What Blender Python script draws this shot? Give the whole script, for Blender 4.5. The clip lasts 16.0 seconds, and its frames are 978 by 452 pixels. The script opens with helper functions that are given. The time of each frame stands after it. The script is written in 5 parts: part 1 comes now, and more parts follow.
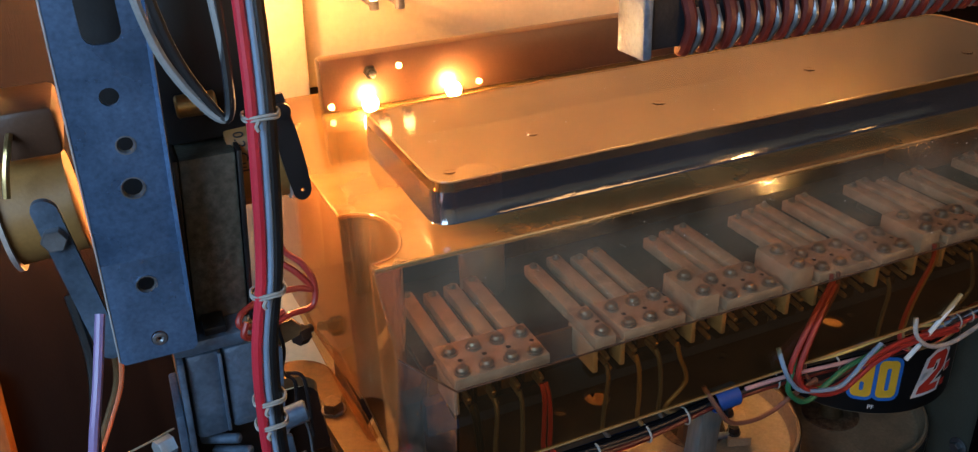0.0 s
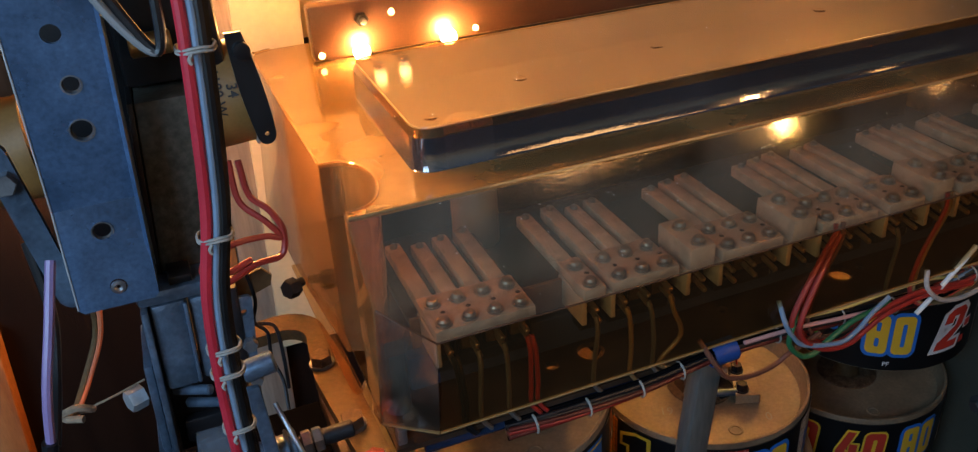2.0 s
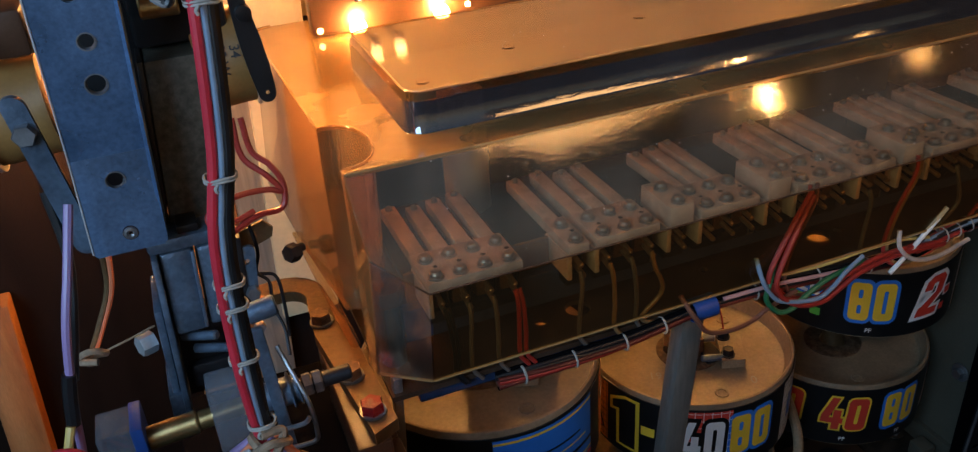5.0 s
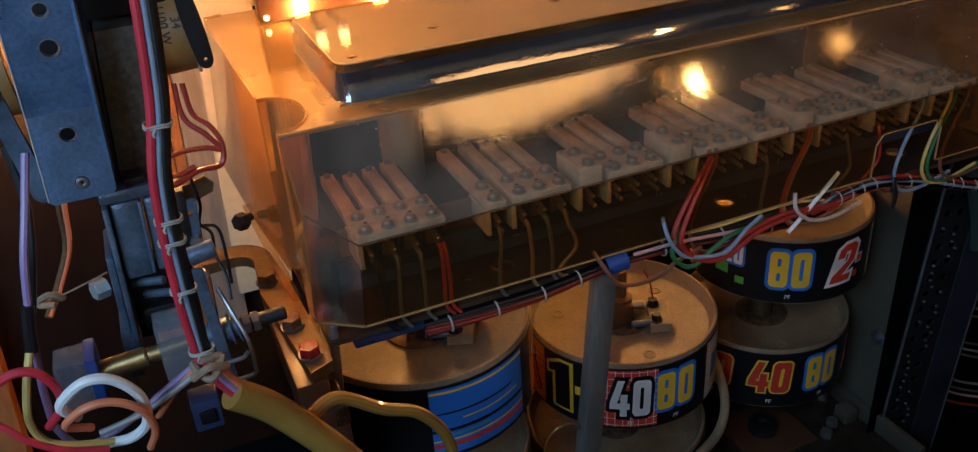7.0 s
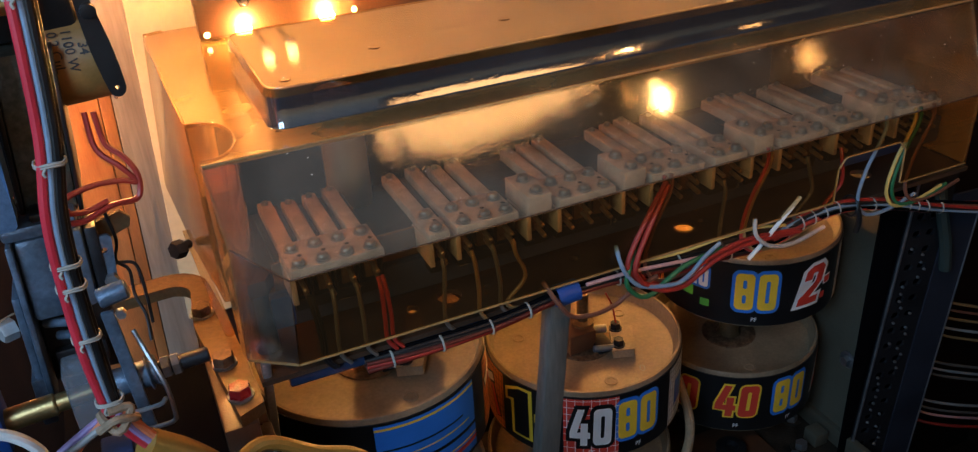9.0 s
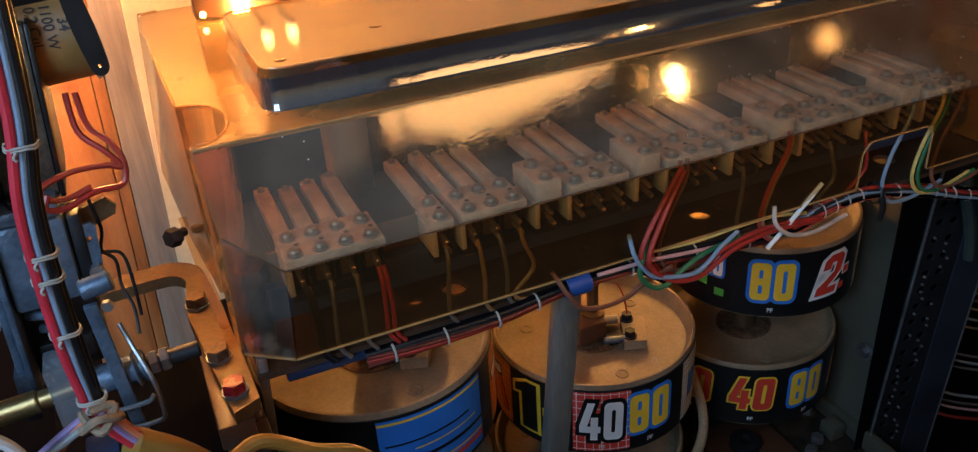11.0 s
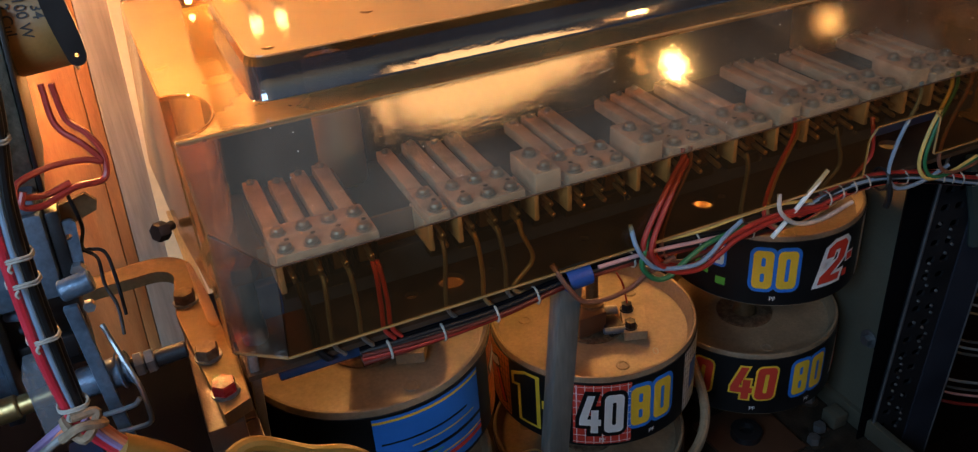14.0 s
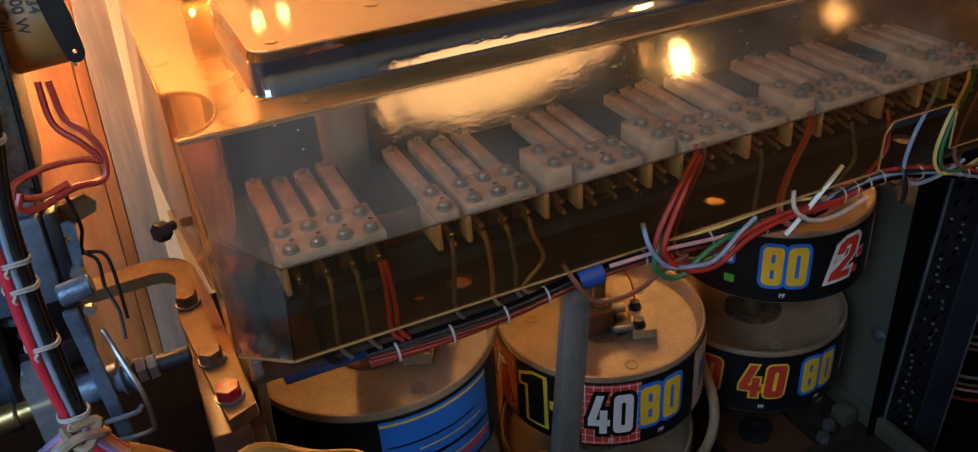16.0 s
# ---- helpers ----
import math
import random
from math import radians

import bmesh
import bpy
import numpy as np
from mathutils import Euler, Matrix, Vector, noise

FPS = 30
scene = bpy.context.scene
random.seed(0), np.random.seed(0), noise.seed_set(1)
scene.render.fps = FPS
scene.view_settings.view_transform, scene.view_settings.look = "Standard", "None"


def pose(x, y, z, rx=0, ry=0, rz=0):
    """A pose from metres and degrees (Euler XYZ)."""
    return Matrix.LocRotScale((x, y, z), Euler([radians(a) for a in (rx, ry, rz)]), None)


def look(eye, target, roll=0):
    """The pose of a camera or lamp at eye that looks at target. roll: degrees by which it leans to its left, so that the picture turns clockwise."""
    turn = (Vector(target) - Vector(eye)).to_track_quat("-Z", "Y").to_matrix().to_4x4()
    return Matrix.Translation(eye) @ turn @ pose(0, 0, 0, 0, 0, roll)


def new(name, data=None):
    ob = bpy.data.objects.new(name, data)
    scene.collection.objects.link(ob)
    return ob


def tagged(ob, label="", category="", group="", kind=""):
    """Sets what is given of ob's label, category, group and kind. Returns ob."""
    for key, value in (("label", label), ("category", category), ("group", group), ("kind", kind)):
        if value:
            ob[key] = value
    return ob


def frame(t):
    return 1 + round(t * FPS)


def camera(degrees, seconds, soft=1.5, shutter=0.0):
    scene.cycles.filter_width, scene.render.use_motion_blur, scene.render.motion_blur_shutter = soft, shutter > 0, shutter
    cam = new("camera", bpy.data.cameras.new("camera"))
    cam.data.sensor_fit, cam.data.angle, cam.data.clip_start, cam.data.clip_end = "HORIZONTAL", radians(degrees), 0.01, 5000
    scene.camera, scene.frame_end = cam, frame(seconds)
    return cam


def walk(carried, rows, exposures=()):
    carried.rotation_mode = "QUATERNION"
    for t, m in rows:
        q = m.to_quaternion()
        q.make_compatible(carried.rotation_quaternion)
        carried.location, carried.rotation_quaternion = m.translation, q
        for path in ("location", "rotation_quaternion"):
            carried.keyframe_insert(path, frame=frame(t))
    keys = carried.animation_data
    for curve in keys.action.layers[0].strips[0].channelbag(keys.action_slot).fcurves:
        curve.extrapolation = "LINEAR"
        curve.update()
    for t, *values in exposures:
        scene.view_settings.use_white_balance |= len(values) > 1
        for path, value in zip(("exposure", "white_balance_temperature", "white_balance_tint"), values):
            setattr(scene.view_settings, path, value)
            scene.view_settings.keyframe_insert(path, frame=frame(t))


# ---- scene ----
cam = camera(58.5, 16.0, soft=1.25)
PATH = [
    (0, (0.0093, -0.0182, 0.3069), (0.6576, 1.5489, -0.5497), -2.44),
    (0.5, (0.0201, -0.0124, 0.3006), (0.6327, 1.5364, -0.6137), -2.67),
    (1, (0.0300, -0.0143, 0.2991), (0.6185, 1.5393, -0.6229), -3.15),
    (1.5, (0.0300, -0.0146, 0.2973), (0.6063, 1.5423, -0.6267), -3.55),
    (2, (0.0295, -0.0177, 0.2959), (0.5956, 1.5411, -0.6313), -3.83),
    (2.5, (0.0283, -0.0240, 0.2938), (0.5898, 1.5369, -0.6326), -4.01),
    (3, (0.0297, -0.0309, 0.2907), (0.5859, 1.5334, -0.6333), -4.05),
    (3.2, (0.0284, -0.0334, 0.2902), (0.5795, 1.5353, -0.6294), -4.23),
    (5.3, (0.0251, -0.0458, 0.2927), (0.5907, 1.5065, -0.6456), -4.30),
    (5.5, (0.0269, -0.0517, 0.2930), (0.6086, 1.4978, -0.6402), -4.26),
    (6, (0.0354, -0.0764, 0.2936), (0.6333, 1.4673, -0.6389), -4.05),
    (6.5, (0.0329, -0.0911, 0.2967), (0.6329, 1.4544, -0.6315), -4.15),
    (7, (0.0296, -0.0918, 0.2901), (0.6412, 1.4523, -0.6329), -4.09),
    (7.5, (0.0314, -0.0945, 0.2915), (0.6557, 1.4460, -0.6289), -3.81),
    (8, (0.0433, -0.0922, 0.2915), (0.6762, 1.4470, -0.6252), -3.71),
    (8.5, (0.0518, -0.0872, 0.2915), (0.6917, 1.4483, -0.6265), -3.71),
    (8.7, (0.0534, -0.0834, 0.2912), (0.6998, 1.4505, -0.6249), -3.59),
    (10.8, (0.0657, -0.0652, 0.2807), (0.6827, 1.4684, -0.6560), -4.09),
    (11, (0.0632, -0.0634, 0.2813), (0.6831, 1.4664, -0.6596), -3.92),
    (11.5, (0.0633, -0.0596, 0.2805), (0.6795, 1.4675, -0.6674), -3.95),
    (12, (0.0637, -0.0570, 0.2788), (0.6798, 1.4627, -0.6809), -3.89),
    (12.5, (0.0618, -0.0588, 0.2801), (0.6809, 1.4582, -0.6818), -4.06),
    (13, (0.0627, -0.0587, 0.2803), (0.6829, 1.4572, -0.6826), -4.21),
    (13.5, (0.0634, -0.0566, 0.2799), (0.6853, 1.4553, -0.6883), -4.26),
    (14, (0.0672, -0.0518, 0.2776), (0.6882, 1.4598, -0.6916), -4.27),
    (14.5, (0.0670, -0.0504, 0.2761), (0.6858, 1.4591, -0.6979), -4.38),
    (15, (0.0655, -0.0480, 0.2760), (0.6847, 1.4607, -0.6989), -4.43),
    (15.5, (0.0645, -0.0439, 0.2762), (0.6836, 1.4646, -0.6990), -4.47),
    (16, (0.0665, -0.0422, 0.2746), (0.6871, 1.4638, -0.7036), -4.53),
]
walk(cam, [(t, look(eye, target, roll)) for t, eye, target, roll in PATH],
     exposures=[(0, 0.58), (0.5, 0.34), (1, 0.28), (3, 0.31), (5.5, 0.26), (7.0, 0.25), (7.5, 0.46), (8.0, 0.56), (8.5, 0.60), (11, 0.62), (16, 0.64)])

# ---- light ----
world = bpy.data.worlds.new("world")
scene.world = world
world.use_nodes = True
wn = world.node_tree.nodes
sky = wn.new("ShaderNodeTexSky")
sky.sky_type, sky.sun_disc = "NISHITA", False
sky.sun_elevation, sky.sun_rotation = radians(30), radians(200)
world.node_tree.links.new(sky.outputs[0], wn["Background"].inputs[0])
wn["Background"].inputs[1].default_value = 0.015

# unseen area lamp standing in for cool daylight, front and left of the open cabinet
day_lamp = new("daylight_stand_in", bpy.data.lights.new("daylight_stand_in", "AREA"))
day_lamp.data.shape, day_lamp.data.size, day_lamp.data.energy, day_lamp.data.color = "SQUARE", 0.42, 5.2, (0.42, 0.68, 1.0)
day_lamp.matrix_world = look((-0.42, -0.25, 0.50), (0.02, 0.24, 0.14))


# ---- materials ----
def mat(name, col, rough=0.5, metal=0.0, var=0.25, scale=60.0, bump=0.15, fine=900.0, col2=None, stretch=(1, 1, 1), coat=0.0, spec=0.5):
    m = bpy.data.materials.new(name)
    m.use_nodes = True
    nt = m.node_tree
    n, link = nt.nodes, nt.links.new
    b = n["Principled BSDF"]
    tc = n.new("ShaderNodeTexCoord")
    mp = n.new("ShaderNodeMapping")
    mp.inputs["Scale"].default_value = stretch
    link(tc.outputs["Object"], mp.inputs[0])
    oi = n.new("ShaderNodeObjectInfo")
    big = n.new("ShaderNodeTexNoise")
    big.noise_dimensions = "4D"
    big.inputs["Scale"].default_value, big.inputs["Detail"].default_value = scale, 5
    link(mp.outputs[0], big.inputs["Vector"])
    w = n.new("ShaderNodeMath")
    w.operation = "MULTIPLY"
    w.inputs[1].default_value = 20.0
    link(oi.outputs["Random"], w.inputs[0])
    link(w.outputs[0], big.inputs["W"])
    small = n.new("ShaderNodeTexNoise")
    small.inputs["Scale"].default_value, small.inputs["Detail"].default_value = fine, 3
    link(mp.outputs[0], small.inputs["Vector"])
    ramp = n.new("ShaderNodeValToRGB")
    ramp.color_ramp.elements[0].position, ramp.color_ramp.elements[1].position = 0.3, 0.72
    dark = col2 if col2 else tuple(c * (1 - var) for c in col)
    ramp.color_ramp.elements[0].color = (*dark, 1)
    ramp.color_ramp.elements[1].color = (*col, 1)
    link(big.outputs["Fac"], ramp.inputs[0])
    mix = n.new("ShaderNodeMix")
    mix.data_type, mix.blend_type = "RGBA", "MULTIPLY"
    mix.inputs[0].default_value = min(0.8, var)
    link(ramp.outputs[0], mix.inputs["A"])
    link(small.outputs["Fac"], mix.inputs["B"])
    link(mix.outputs["Result"], b.inputs["Base Color"])
    rr = n.new("ShaderNodeMapRange")
    rr.inputs["To Min"].default_value, rr.inputs["To Max"].default_value = max(0.02, rough - 0.12), min(1, rough + 0.15)
    link(big.outputs["Fac"], rr.inputs[0])
    link(rr.outputs[0], b.inputs["Roughness"])
    b.inputs["Metallic"].default_value = metal
    b.inputs["Specular IOR Level"].default_value = spec
    b.inputs["Coat Weight"].default_value = coat
    bp = n.new("ShaderNodeBump")
    bp.inputs["Strength"].default_value, bp.inputs["Distance"].default_value = bump, 0.0006
    link(small.outputs["Fac"], bp.inputs["Height"])
    link(bp.outputs[0], b.inputs["Normal"])
    return m


def clear(name, tint, haze, gloss_rough=0.06, dust=(0.5, 0.36, 0.2), mirror=0.05, spread=0.25):
    """Thin clear plastic: sees through, mirrors by its angle, carries a film of dust and painted-in veils."""
    m = bpy.data.materials.new(name)
    m.use_nodes = True
    nt = m.node_tree
    n, link = nt.nodes, nt.links.new
    n.remove(n["Principled BSDF"])
    tr, gl, di = n.new("ShaderNodeBsdfTransparent"), n.new("ShaderNodeBsdfGlossy"), n.new("ShaderNodeBsdfDiffuse")
    tr.inputs[0].default_value = (*tint, 1)
    di.inputs[0].default_value = (*dust, 1)
    gl.inputs["Roughness"].default_value = gloss_rough
    tc = n.new("ShaderNodeTexCoord")
    ns = n.new("ShaderNodeTexNoise")
    ns.inputs["Scale"].default_value, ns.inputs["Detail"].default_value = 26, 6
    link(tc.outputs["Object"], ns.inputs["Vector"])
    fine = n.new("ShaderNodeTexNoise")
    fine.inputs["Scale"].default_value, fine.inputs["Detail"].default_value = 700, 2
    mp = n.new("ShaderNodeMapping")
    mp.inputs["Scale"].default_value = (0.35, 1, 1)
    link(tc.outputs["Object"], mp.inputs[0])
    link(mp.outputs[0], fine.inputs["Vector"])
    bp = n.new("ShaderNodeBump")
    bp.inputs["Strength"].default_value, bp.inputs["Distance"].default_value = 0.10, 0.0004
    link(fine.outputs["Fac"], bp.inputs["Height"])
    link(bp.outputs[0], gl.inputs["Normal"])
    hz = n.new("ShaderNodeMapRange")
    hz.inputs["From Min"].default_value, hz.inputs["From Max"].default_value = 0.35, 0.7
    hz.inputs["To Min"].default_value, hz.inputs["To Max"].default_value = haze * (1 - spread), haze * (1 + spread)
    link(ns.outputs["Fac"], hz.inputs[0])
    m1, m2 = n.new("ShaderNodeMixShader"), n.new("ShaderNodeMixShader")
    link(hz.outputs[0], m1.inputs[0])
    link(tr.outputs[0], m1.inputs[1])
    link(di.outputs[0], m1.inputs[2])
    fr = n.new("ShaderNodeLayerWeight")
    fr.inputs["Blend"].default_value = 0.5
    pw = n.new("ShaderNodeMath")
    pw.operation, pw.inputs[1].default_value = "POWER", 3.6
    link(fr.outputs["Facing"], pw.inputs[0])
    ma = n.new("ShaderNodeMath")
    ma.operation, ma.inputs[1].default_value, ma.inputs[2].default_value = "MULTIPLY_ADD", 0.9, mirror
    link(pw.outputs[0], ma.inputs[0])
    link(ma.outputs[0], m2.inputs[0])
    link(m1.outputs[0], m2.inputs[1])
    link(gl.outputs[0], m2.inputs[2])
    link(m2.outputs[0], n["Material Output"].inputs[0])
    return m


def glow(name, col, strength):
    m = bpy.data.materials.new(name)
    m.use_nodes = True
    b = m.node_tree.nodes["Principled BSDF"]
    b.inputs["Base Color"].default_value = (*col, 1)
    b.inputs["Emission Color"].default_value = (*col, 1)
    b.inputs["Emission Strength"].default_value = strength
    return m


ZINC = mat("zinc", (0.22, 0.38, 0.66), 0.28, 0.66, 0.6, 42, 0.08, 700, col2=(0.10, 0.18, 0.32))
POSTGREY = mat("weathered_post_metal", (0.27, 0.25, 0.22), 0.45, 0.5, 0.5, 50, 0.2, 500, stretch=(1, 1, 0.15))
STEEL = mat("steel", (0.42, 0.43, 0.45), 0.38, 0.85, 0.4, 90, 0.15, 800)
DULL = mat("dull_grey_casting", (0.20, 0.28, 0.39), 0.34, 0.5, 0.55, 80, 0.4, 600)
BLACKENED = mat("blackened_steel", (0.035, 0.035, 0.04), 0.45, 0.6, 0.4, 60, 0.2)
BLACK = mat("black_plastic", (0.012, 0.012, 0.013), 0.35, 0, 0.3, 90, 0.1)
DRUMBLACK = mat("drum_print_black", (0.008, 0.008, 0.009), 0.42, 0, 0.3, 60, 0.05)
BLACKMATT = mat("matt_black_metal", (0.003, 0.003, 0.004), 0.8, 0, 0.4, 60, 0.2, spec=0.03)
DUST = mat("dust", (0.75, 0.72, 0.68), 0.8, 0, 0.1, 60, 0.0)
BROWNPLATE = mat("brown_stained_steel", (0.11, 0.07, 0.045), 0.45, 0.4, 0.5, 60, 0.2, col2=(0.05, 0.032, 0.022))
RAILNAVY = mat("navy_painted_rail", (0.055, 0.075, 0.17), 0.4, 0.2, 0.35, 50, 0.1)
NAVY = mat("dark_blue_plate", (0.016, 0.019, 0.034), 0.5, 0.3, 0.35, 50, 0.1)
YELPASS = mat("yellow_passivated_steel", (0.21, 0.125, 0.052), 0.5, 0.45, 0.55, 70, 0.3, 500, col2=(0.13, 0.07, 0.03))
RUST = mat("rust_flecked_steel", (0.30, 0.19, 0.11), 0.55, 0.45, 0.6, 260, 0.4, 700, col2=(0.09, 0.04, 0.02))
EDGE = mat("amber_edge_glint", (0.42, 0.25, 0.10), 0.15, 0, 0.3, 80, 0.05, coat=0.5)
GRIME = mat("dark_grime", (0.06, 0.04, 0.025), 0.7, 0, 0.5, 200, 0.3)
REDTERM = mat("dark_red_winding", (0.16, 0.022, 0.014), 0.35, 0, 0.4, 120, 0.2)
TAN = mat("tan_drum_plastic", (0.36, 0.255, 0.155), 0.46, 0, 0.5, 34, 0.12, 500, col2=(0.19, 0.13, 0.08))
CREAM = mat("cream_wall_paint", (0.78, 0.62, 0.38), 0.55, 0, 0.2, 18, 0.2, 260)
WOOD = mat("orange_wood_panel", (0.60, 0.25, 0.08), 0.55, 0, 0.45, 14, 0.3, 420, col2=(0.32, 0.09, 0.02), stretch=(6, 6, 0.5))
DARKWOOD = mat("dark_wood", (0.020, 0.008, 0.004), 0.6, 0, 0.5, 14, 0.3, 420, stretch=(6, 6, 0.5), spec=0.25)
BROWN = mat("brown_rail", (0.1, 0.045, 0.025), 0.3, 0, 0.35, 30, 0.15)
ALU = mat("brushed_aluminium", (0.74, 0.60, 0.48), 0.38, 0.4, 0.45, 70, 0.35, 500, stretch=(1, 1, 0.08))
BONE = mat("bone_plastic", (0.64, 0.53, 0.46), 0.5, 0, 0.45, 140, 0.2, 700)
BRASS = mat("brass", (0.75, 0.52, 0.22), 0.32, 0.95, 0.35, 120, 0.1)
COPPER = mat("red_wire", (0.36, 0.03, 0.02), 0.42, 0, 0.25, 90, 0.05)
PINKRED = mat("bright_red_wire", (0.62, 0.03, 0.05), 0.42, 0, 0.25, 90, 0.05)
WHITE = mat("white_plastic", (0.75, 0.75, 0.73), 0.45, 0, 0.2, 90, 0.05)
BLUEW = mat("blue_grey_wire", (0.2, 0.27, 0.36), 0.42, 0, 0.2, 90, 0.05)
BLUETAPE = mat("blue_tape", (0.012, 0.07, 0.30), 0.5, 0, 0.25, 90, 0.1)
GREENW = mat("green_wire", (0.02, 0.13, 0.05), 0.42, 0, 0.2, 90, 0.05)
YELLOWW = mat("yellow_wire", (0.6, 0.42, 0.12), 0.42, 0, 0.2, 90, 0.05)
BROWNW = mat("brown_wire", (0.16, 0.06, 0.035), 0.42, 0, 0.2, 90, 0.05)
PINKW = mat("pink_wire", (0.6, 0.3, 0.28), 0.42, 0, 0.2, 90, 0.05)
VIOLETW = mat("violet_wire", (0.3, 0.2, 0.38), 0.42, 0, 0.2, 90, 0.05)
ORANGEW = mat("orange_wire", (0.7, 0.2, 0.09), 0.42, 0, 0.2, 90, 0.05)
TAUPE = mat("dark_taupe_wire", (0.12, 0.10, 0.085), 0.42, 0, 0.25, 90, 0.05)
OCHREDARK = mat("dark_ochre_wire", (0.26, 0.15, 0.06), 0.42, 0, 0.25, 90, 0.05)
GREYW = mat("grey_wire", (0.26, 0.25, 0.24), 0.45, 0, 0.2, 90, 0.05)
SLEEVE = mat("ochre_sleeve", (0.36, 0.195, 0.04), 0.4, 0, 0.25, 60, 0.05, coat=0.3)
COIL = mat("coil_paper", (0.36, 0.17, 0.045), 0.5, 0, 0.3, 60, 0.1)
LAMINATE = mat("olive_laminate", (0.12, 0.12, 0.095), 0.5, 0, 0.5, 420, 0.3, 1200, col2=(0.035, 0.037, 0.028))
REDLAC = mat("red_sealing_lacquer", (0.33, 0.012, 0.015), 0.25, 0, 0.3, 200, 0.3)
TIE = mat("cloth_tie", (0.42, 0.38, 0.33), 0.8, 0, 0.3, 300, 0.4)
STRING = mat("brown_string", (0.36, 0.24, 0.15), 0.85, 0, 0.4, 400, 0.5)
OLIVEPLATE = mat("olive_steel_panel", (0.145, 0.135, 0.10), 0.36, 0.35, 0.35, 22, 0.15)
INK = mat("ink", (0.03, 0.02, 0.015), 0.6, 0, 0.2, 90, 0.05)
P_RED = mat("print_red", (0.62, 0.05, 0.03), 0.4, 0, 0.12, 60, 0.02)
P_YEL = mat("print_yellow", (0.8, 0.5, 0.04), 0.4, 0, 0.12, 60, 0.02)
P_BLUE = mat("print_blue", (0.025, 0.17, 0.62), 0.4, 0, 0.12, 60, 0.02)
P_WHITE = mat("print_white", (0.75, 0.75, 0.75), 0.4, 0, 0.12, 60, 0.02)
P_ORANGE = mat("print_orange", (0.75, 0.22, 0.03), 0.4, 0, 0.12, 60, 0.02)
P_GREEN = mat("print_green", (0.1, 0.4, 0.06), 0.4, 0, 0.12, 60, 0.02)
# Besides dust, the film holds the grey veil of the room's reflection.
ACRYLIC = clear("dusty_veiled_cover", (0.96, 0.90, 0.79), 0.044, 0.085, (0.64, 0.51, 0.41), mirror=0.10, spread=0.8)
ACRYLIC_LOW = clear("amber_clear_cover", (0.91, 0.76, 0.54), 0.016, 0.06, (0.55, 0.38, 0.22), mirror=0.05)
# The lit wall's golden reflection is put into the dust colour.
ACRYLIC_TOP = clear("amber_dusty_golden_top", (0.62, 0.43, 0.22), 0.22, 0.07, (0.26, 0.140, 0.046), mirror=0.11, spread=0.7)
# Brighter copy of the top, with the ledge's lit gold in its film.
ACRYLIC_LEDGE = clear("amber_lit_cover_ledge", (0.62, 0.43, 0.22), 0.52, 0.08, (0.40, 0.225, 0.078), mirror=0.05, spread=0.35)
# Haze is raised on the sides to put their lamp glow into colour.
ACRYLIC_SIDE = clear("amber_glow_cover_side", (0.95, 0.74, 0.48), 0.30, 0.08, (0.70, 0.41, 0.17), mirror=0.12, spread=0.5)
# The step's dark, bluish reflection is put into tint and film.
ACRYLIC_STEP = clear("darkened_cover_step", (0.22, 0.23, 0.27), 0.10, 0.08, (0.30, 0.32, 0.37), mirror=0.22)
# The pale reflection on the bevel is put into its film.
ACRYLIC_CORNER = clear("pale_sheen_corner", (0.93, 0.87, 0.77), 0.075, 0.09, (0.62, 0.54, 0.46), mirror=0.16, spread=0.8)
TINNED = mat("tinned_copper", (0.52, 0.38, 0.27), 0.35, 0.8, 0.4, 200, 0.2)
FIBRE = mat("brown_fibre_sheet", (0.17, 0.085, 0.045), 0.5, 0, 0.4, 60, 0.2)
GREENDARK = mat("dark_green_fabric", (0.03, 0.05, 0.045), 0.7, 0, 0.4, 80, 0.2)
BLUEPLATE = mat("blue_grey_plate", (0.045, 0.052, 0.075), 0.4, 0.4, 0.4, 40, 0.15)
CLOUDY = clear("cloudy_clear_plastic", (0.72, 0.75, 0.80), 0.22, 0.12, (0.42, 0.46, 0.52), mirror=0.12, spread=0.4)
BULB = glow("lamp_filament_glow", (1.0, 0.44, 0.12), 1150)
BULBBIG = glow("bright_lamp_glow", (1.0, 0.45, 0.13), 2500)
BULBMID = glow("lamp_glow", (1.0, 0.45, 0.12), 520)
PANELGLOW = glow("pane_reflection_glow", (1.0, 0.55, 0.22), 4.4)
CANALU = mat("capacitor_aluminium", (0.70, 0.70, 0.70), 0.4, 0.5, 0.3, 60, 0.1)
BAND = mat("stained_dark_steel", (0.075, 0.058, 0.042), 0.5, 0.4, 0.6, 90, 0.4, 500, col2=(0.02, 0.016, 0.012))
RAILBLUE = mat("glossy_blue_lacquer", (0.028, 0.05, 0.11), 0.18, 0.2, 0.3, 60, 0.05, coat=0.6)
BULBSOFT = glow("festoon_lamp_glow", (1.0, 0.52, 0.17), 220)
BULBFILL = glow("side_fill_glow", (1.0, 0.46, 0.14), 850)
BULBDIM = glow("dim_lamp_glow", (1.0, 0.50, 0.16), 16)
BULBFROST = glow("frosted_lamp_glow", (1.0, 0.50, 0.16), 9)
BULBUNDER = glow("lower_lamp_glow", (1.0, 0.44, 0.12), 560)
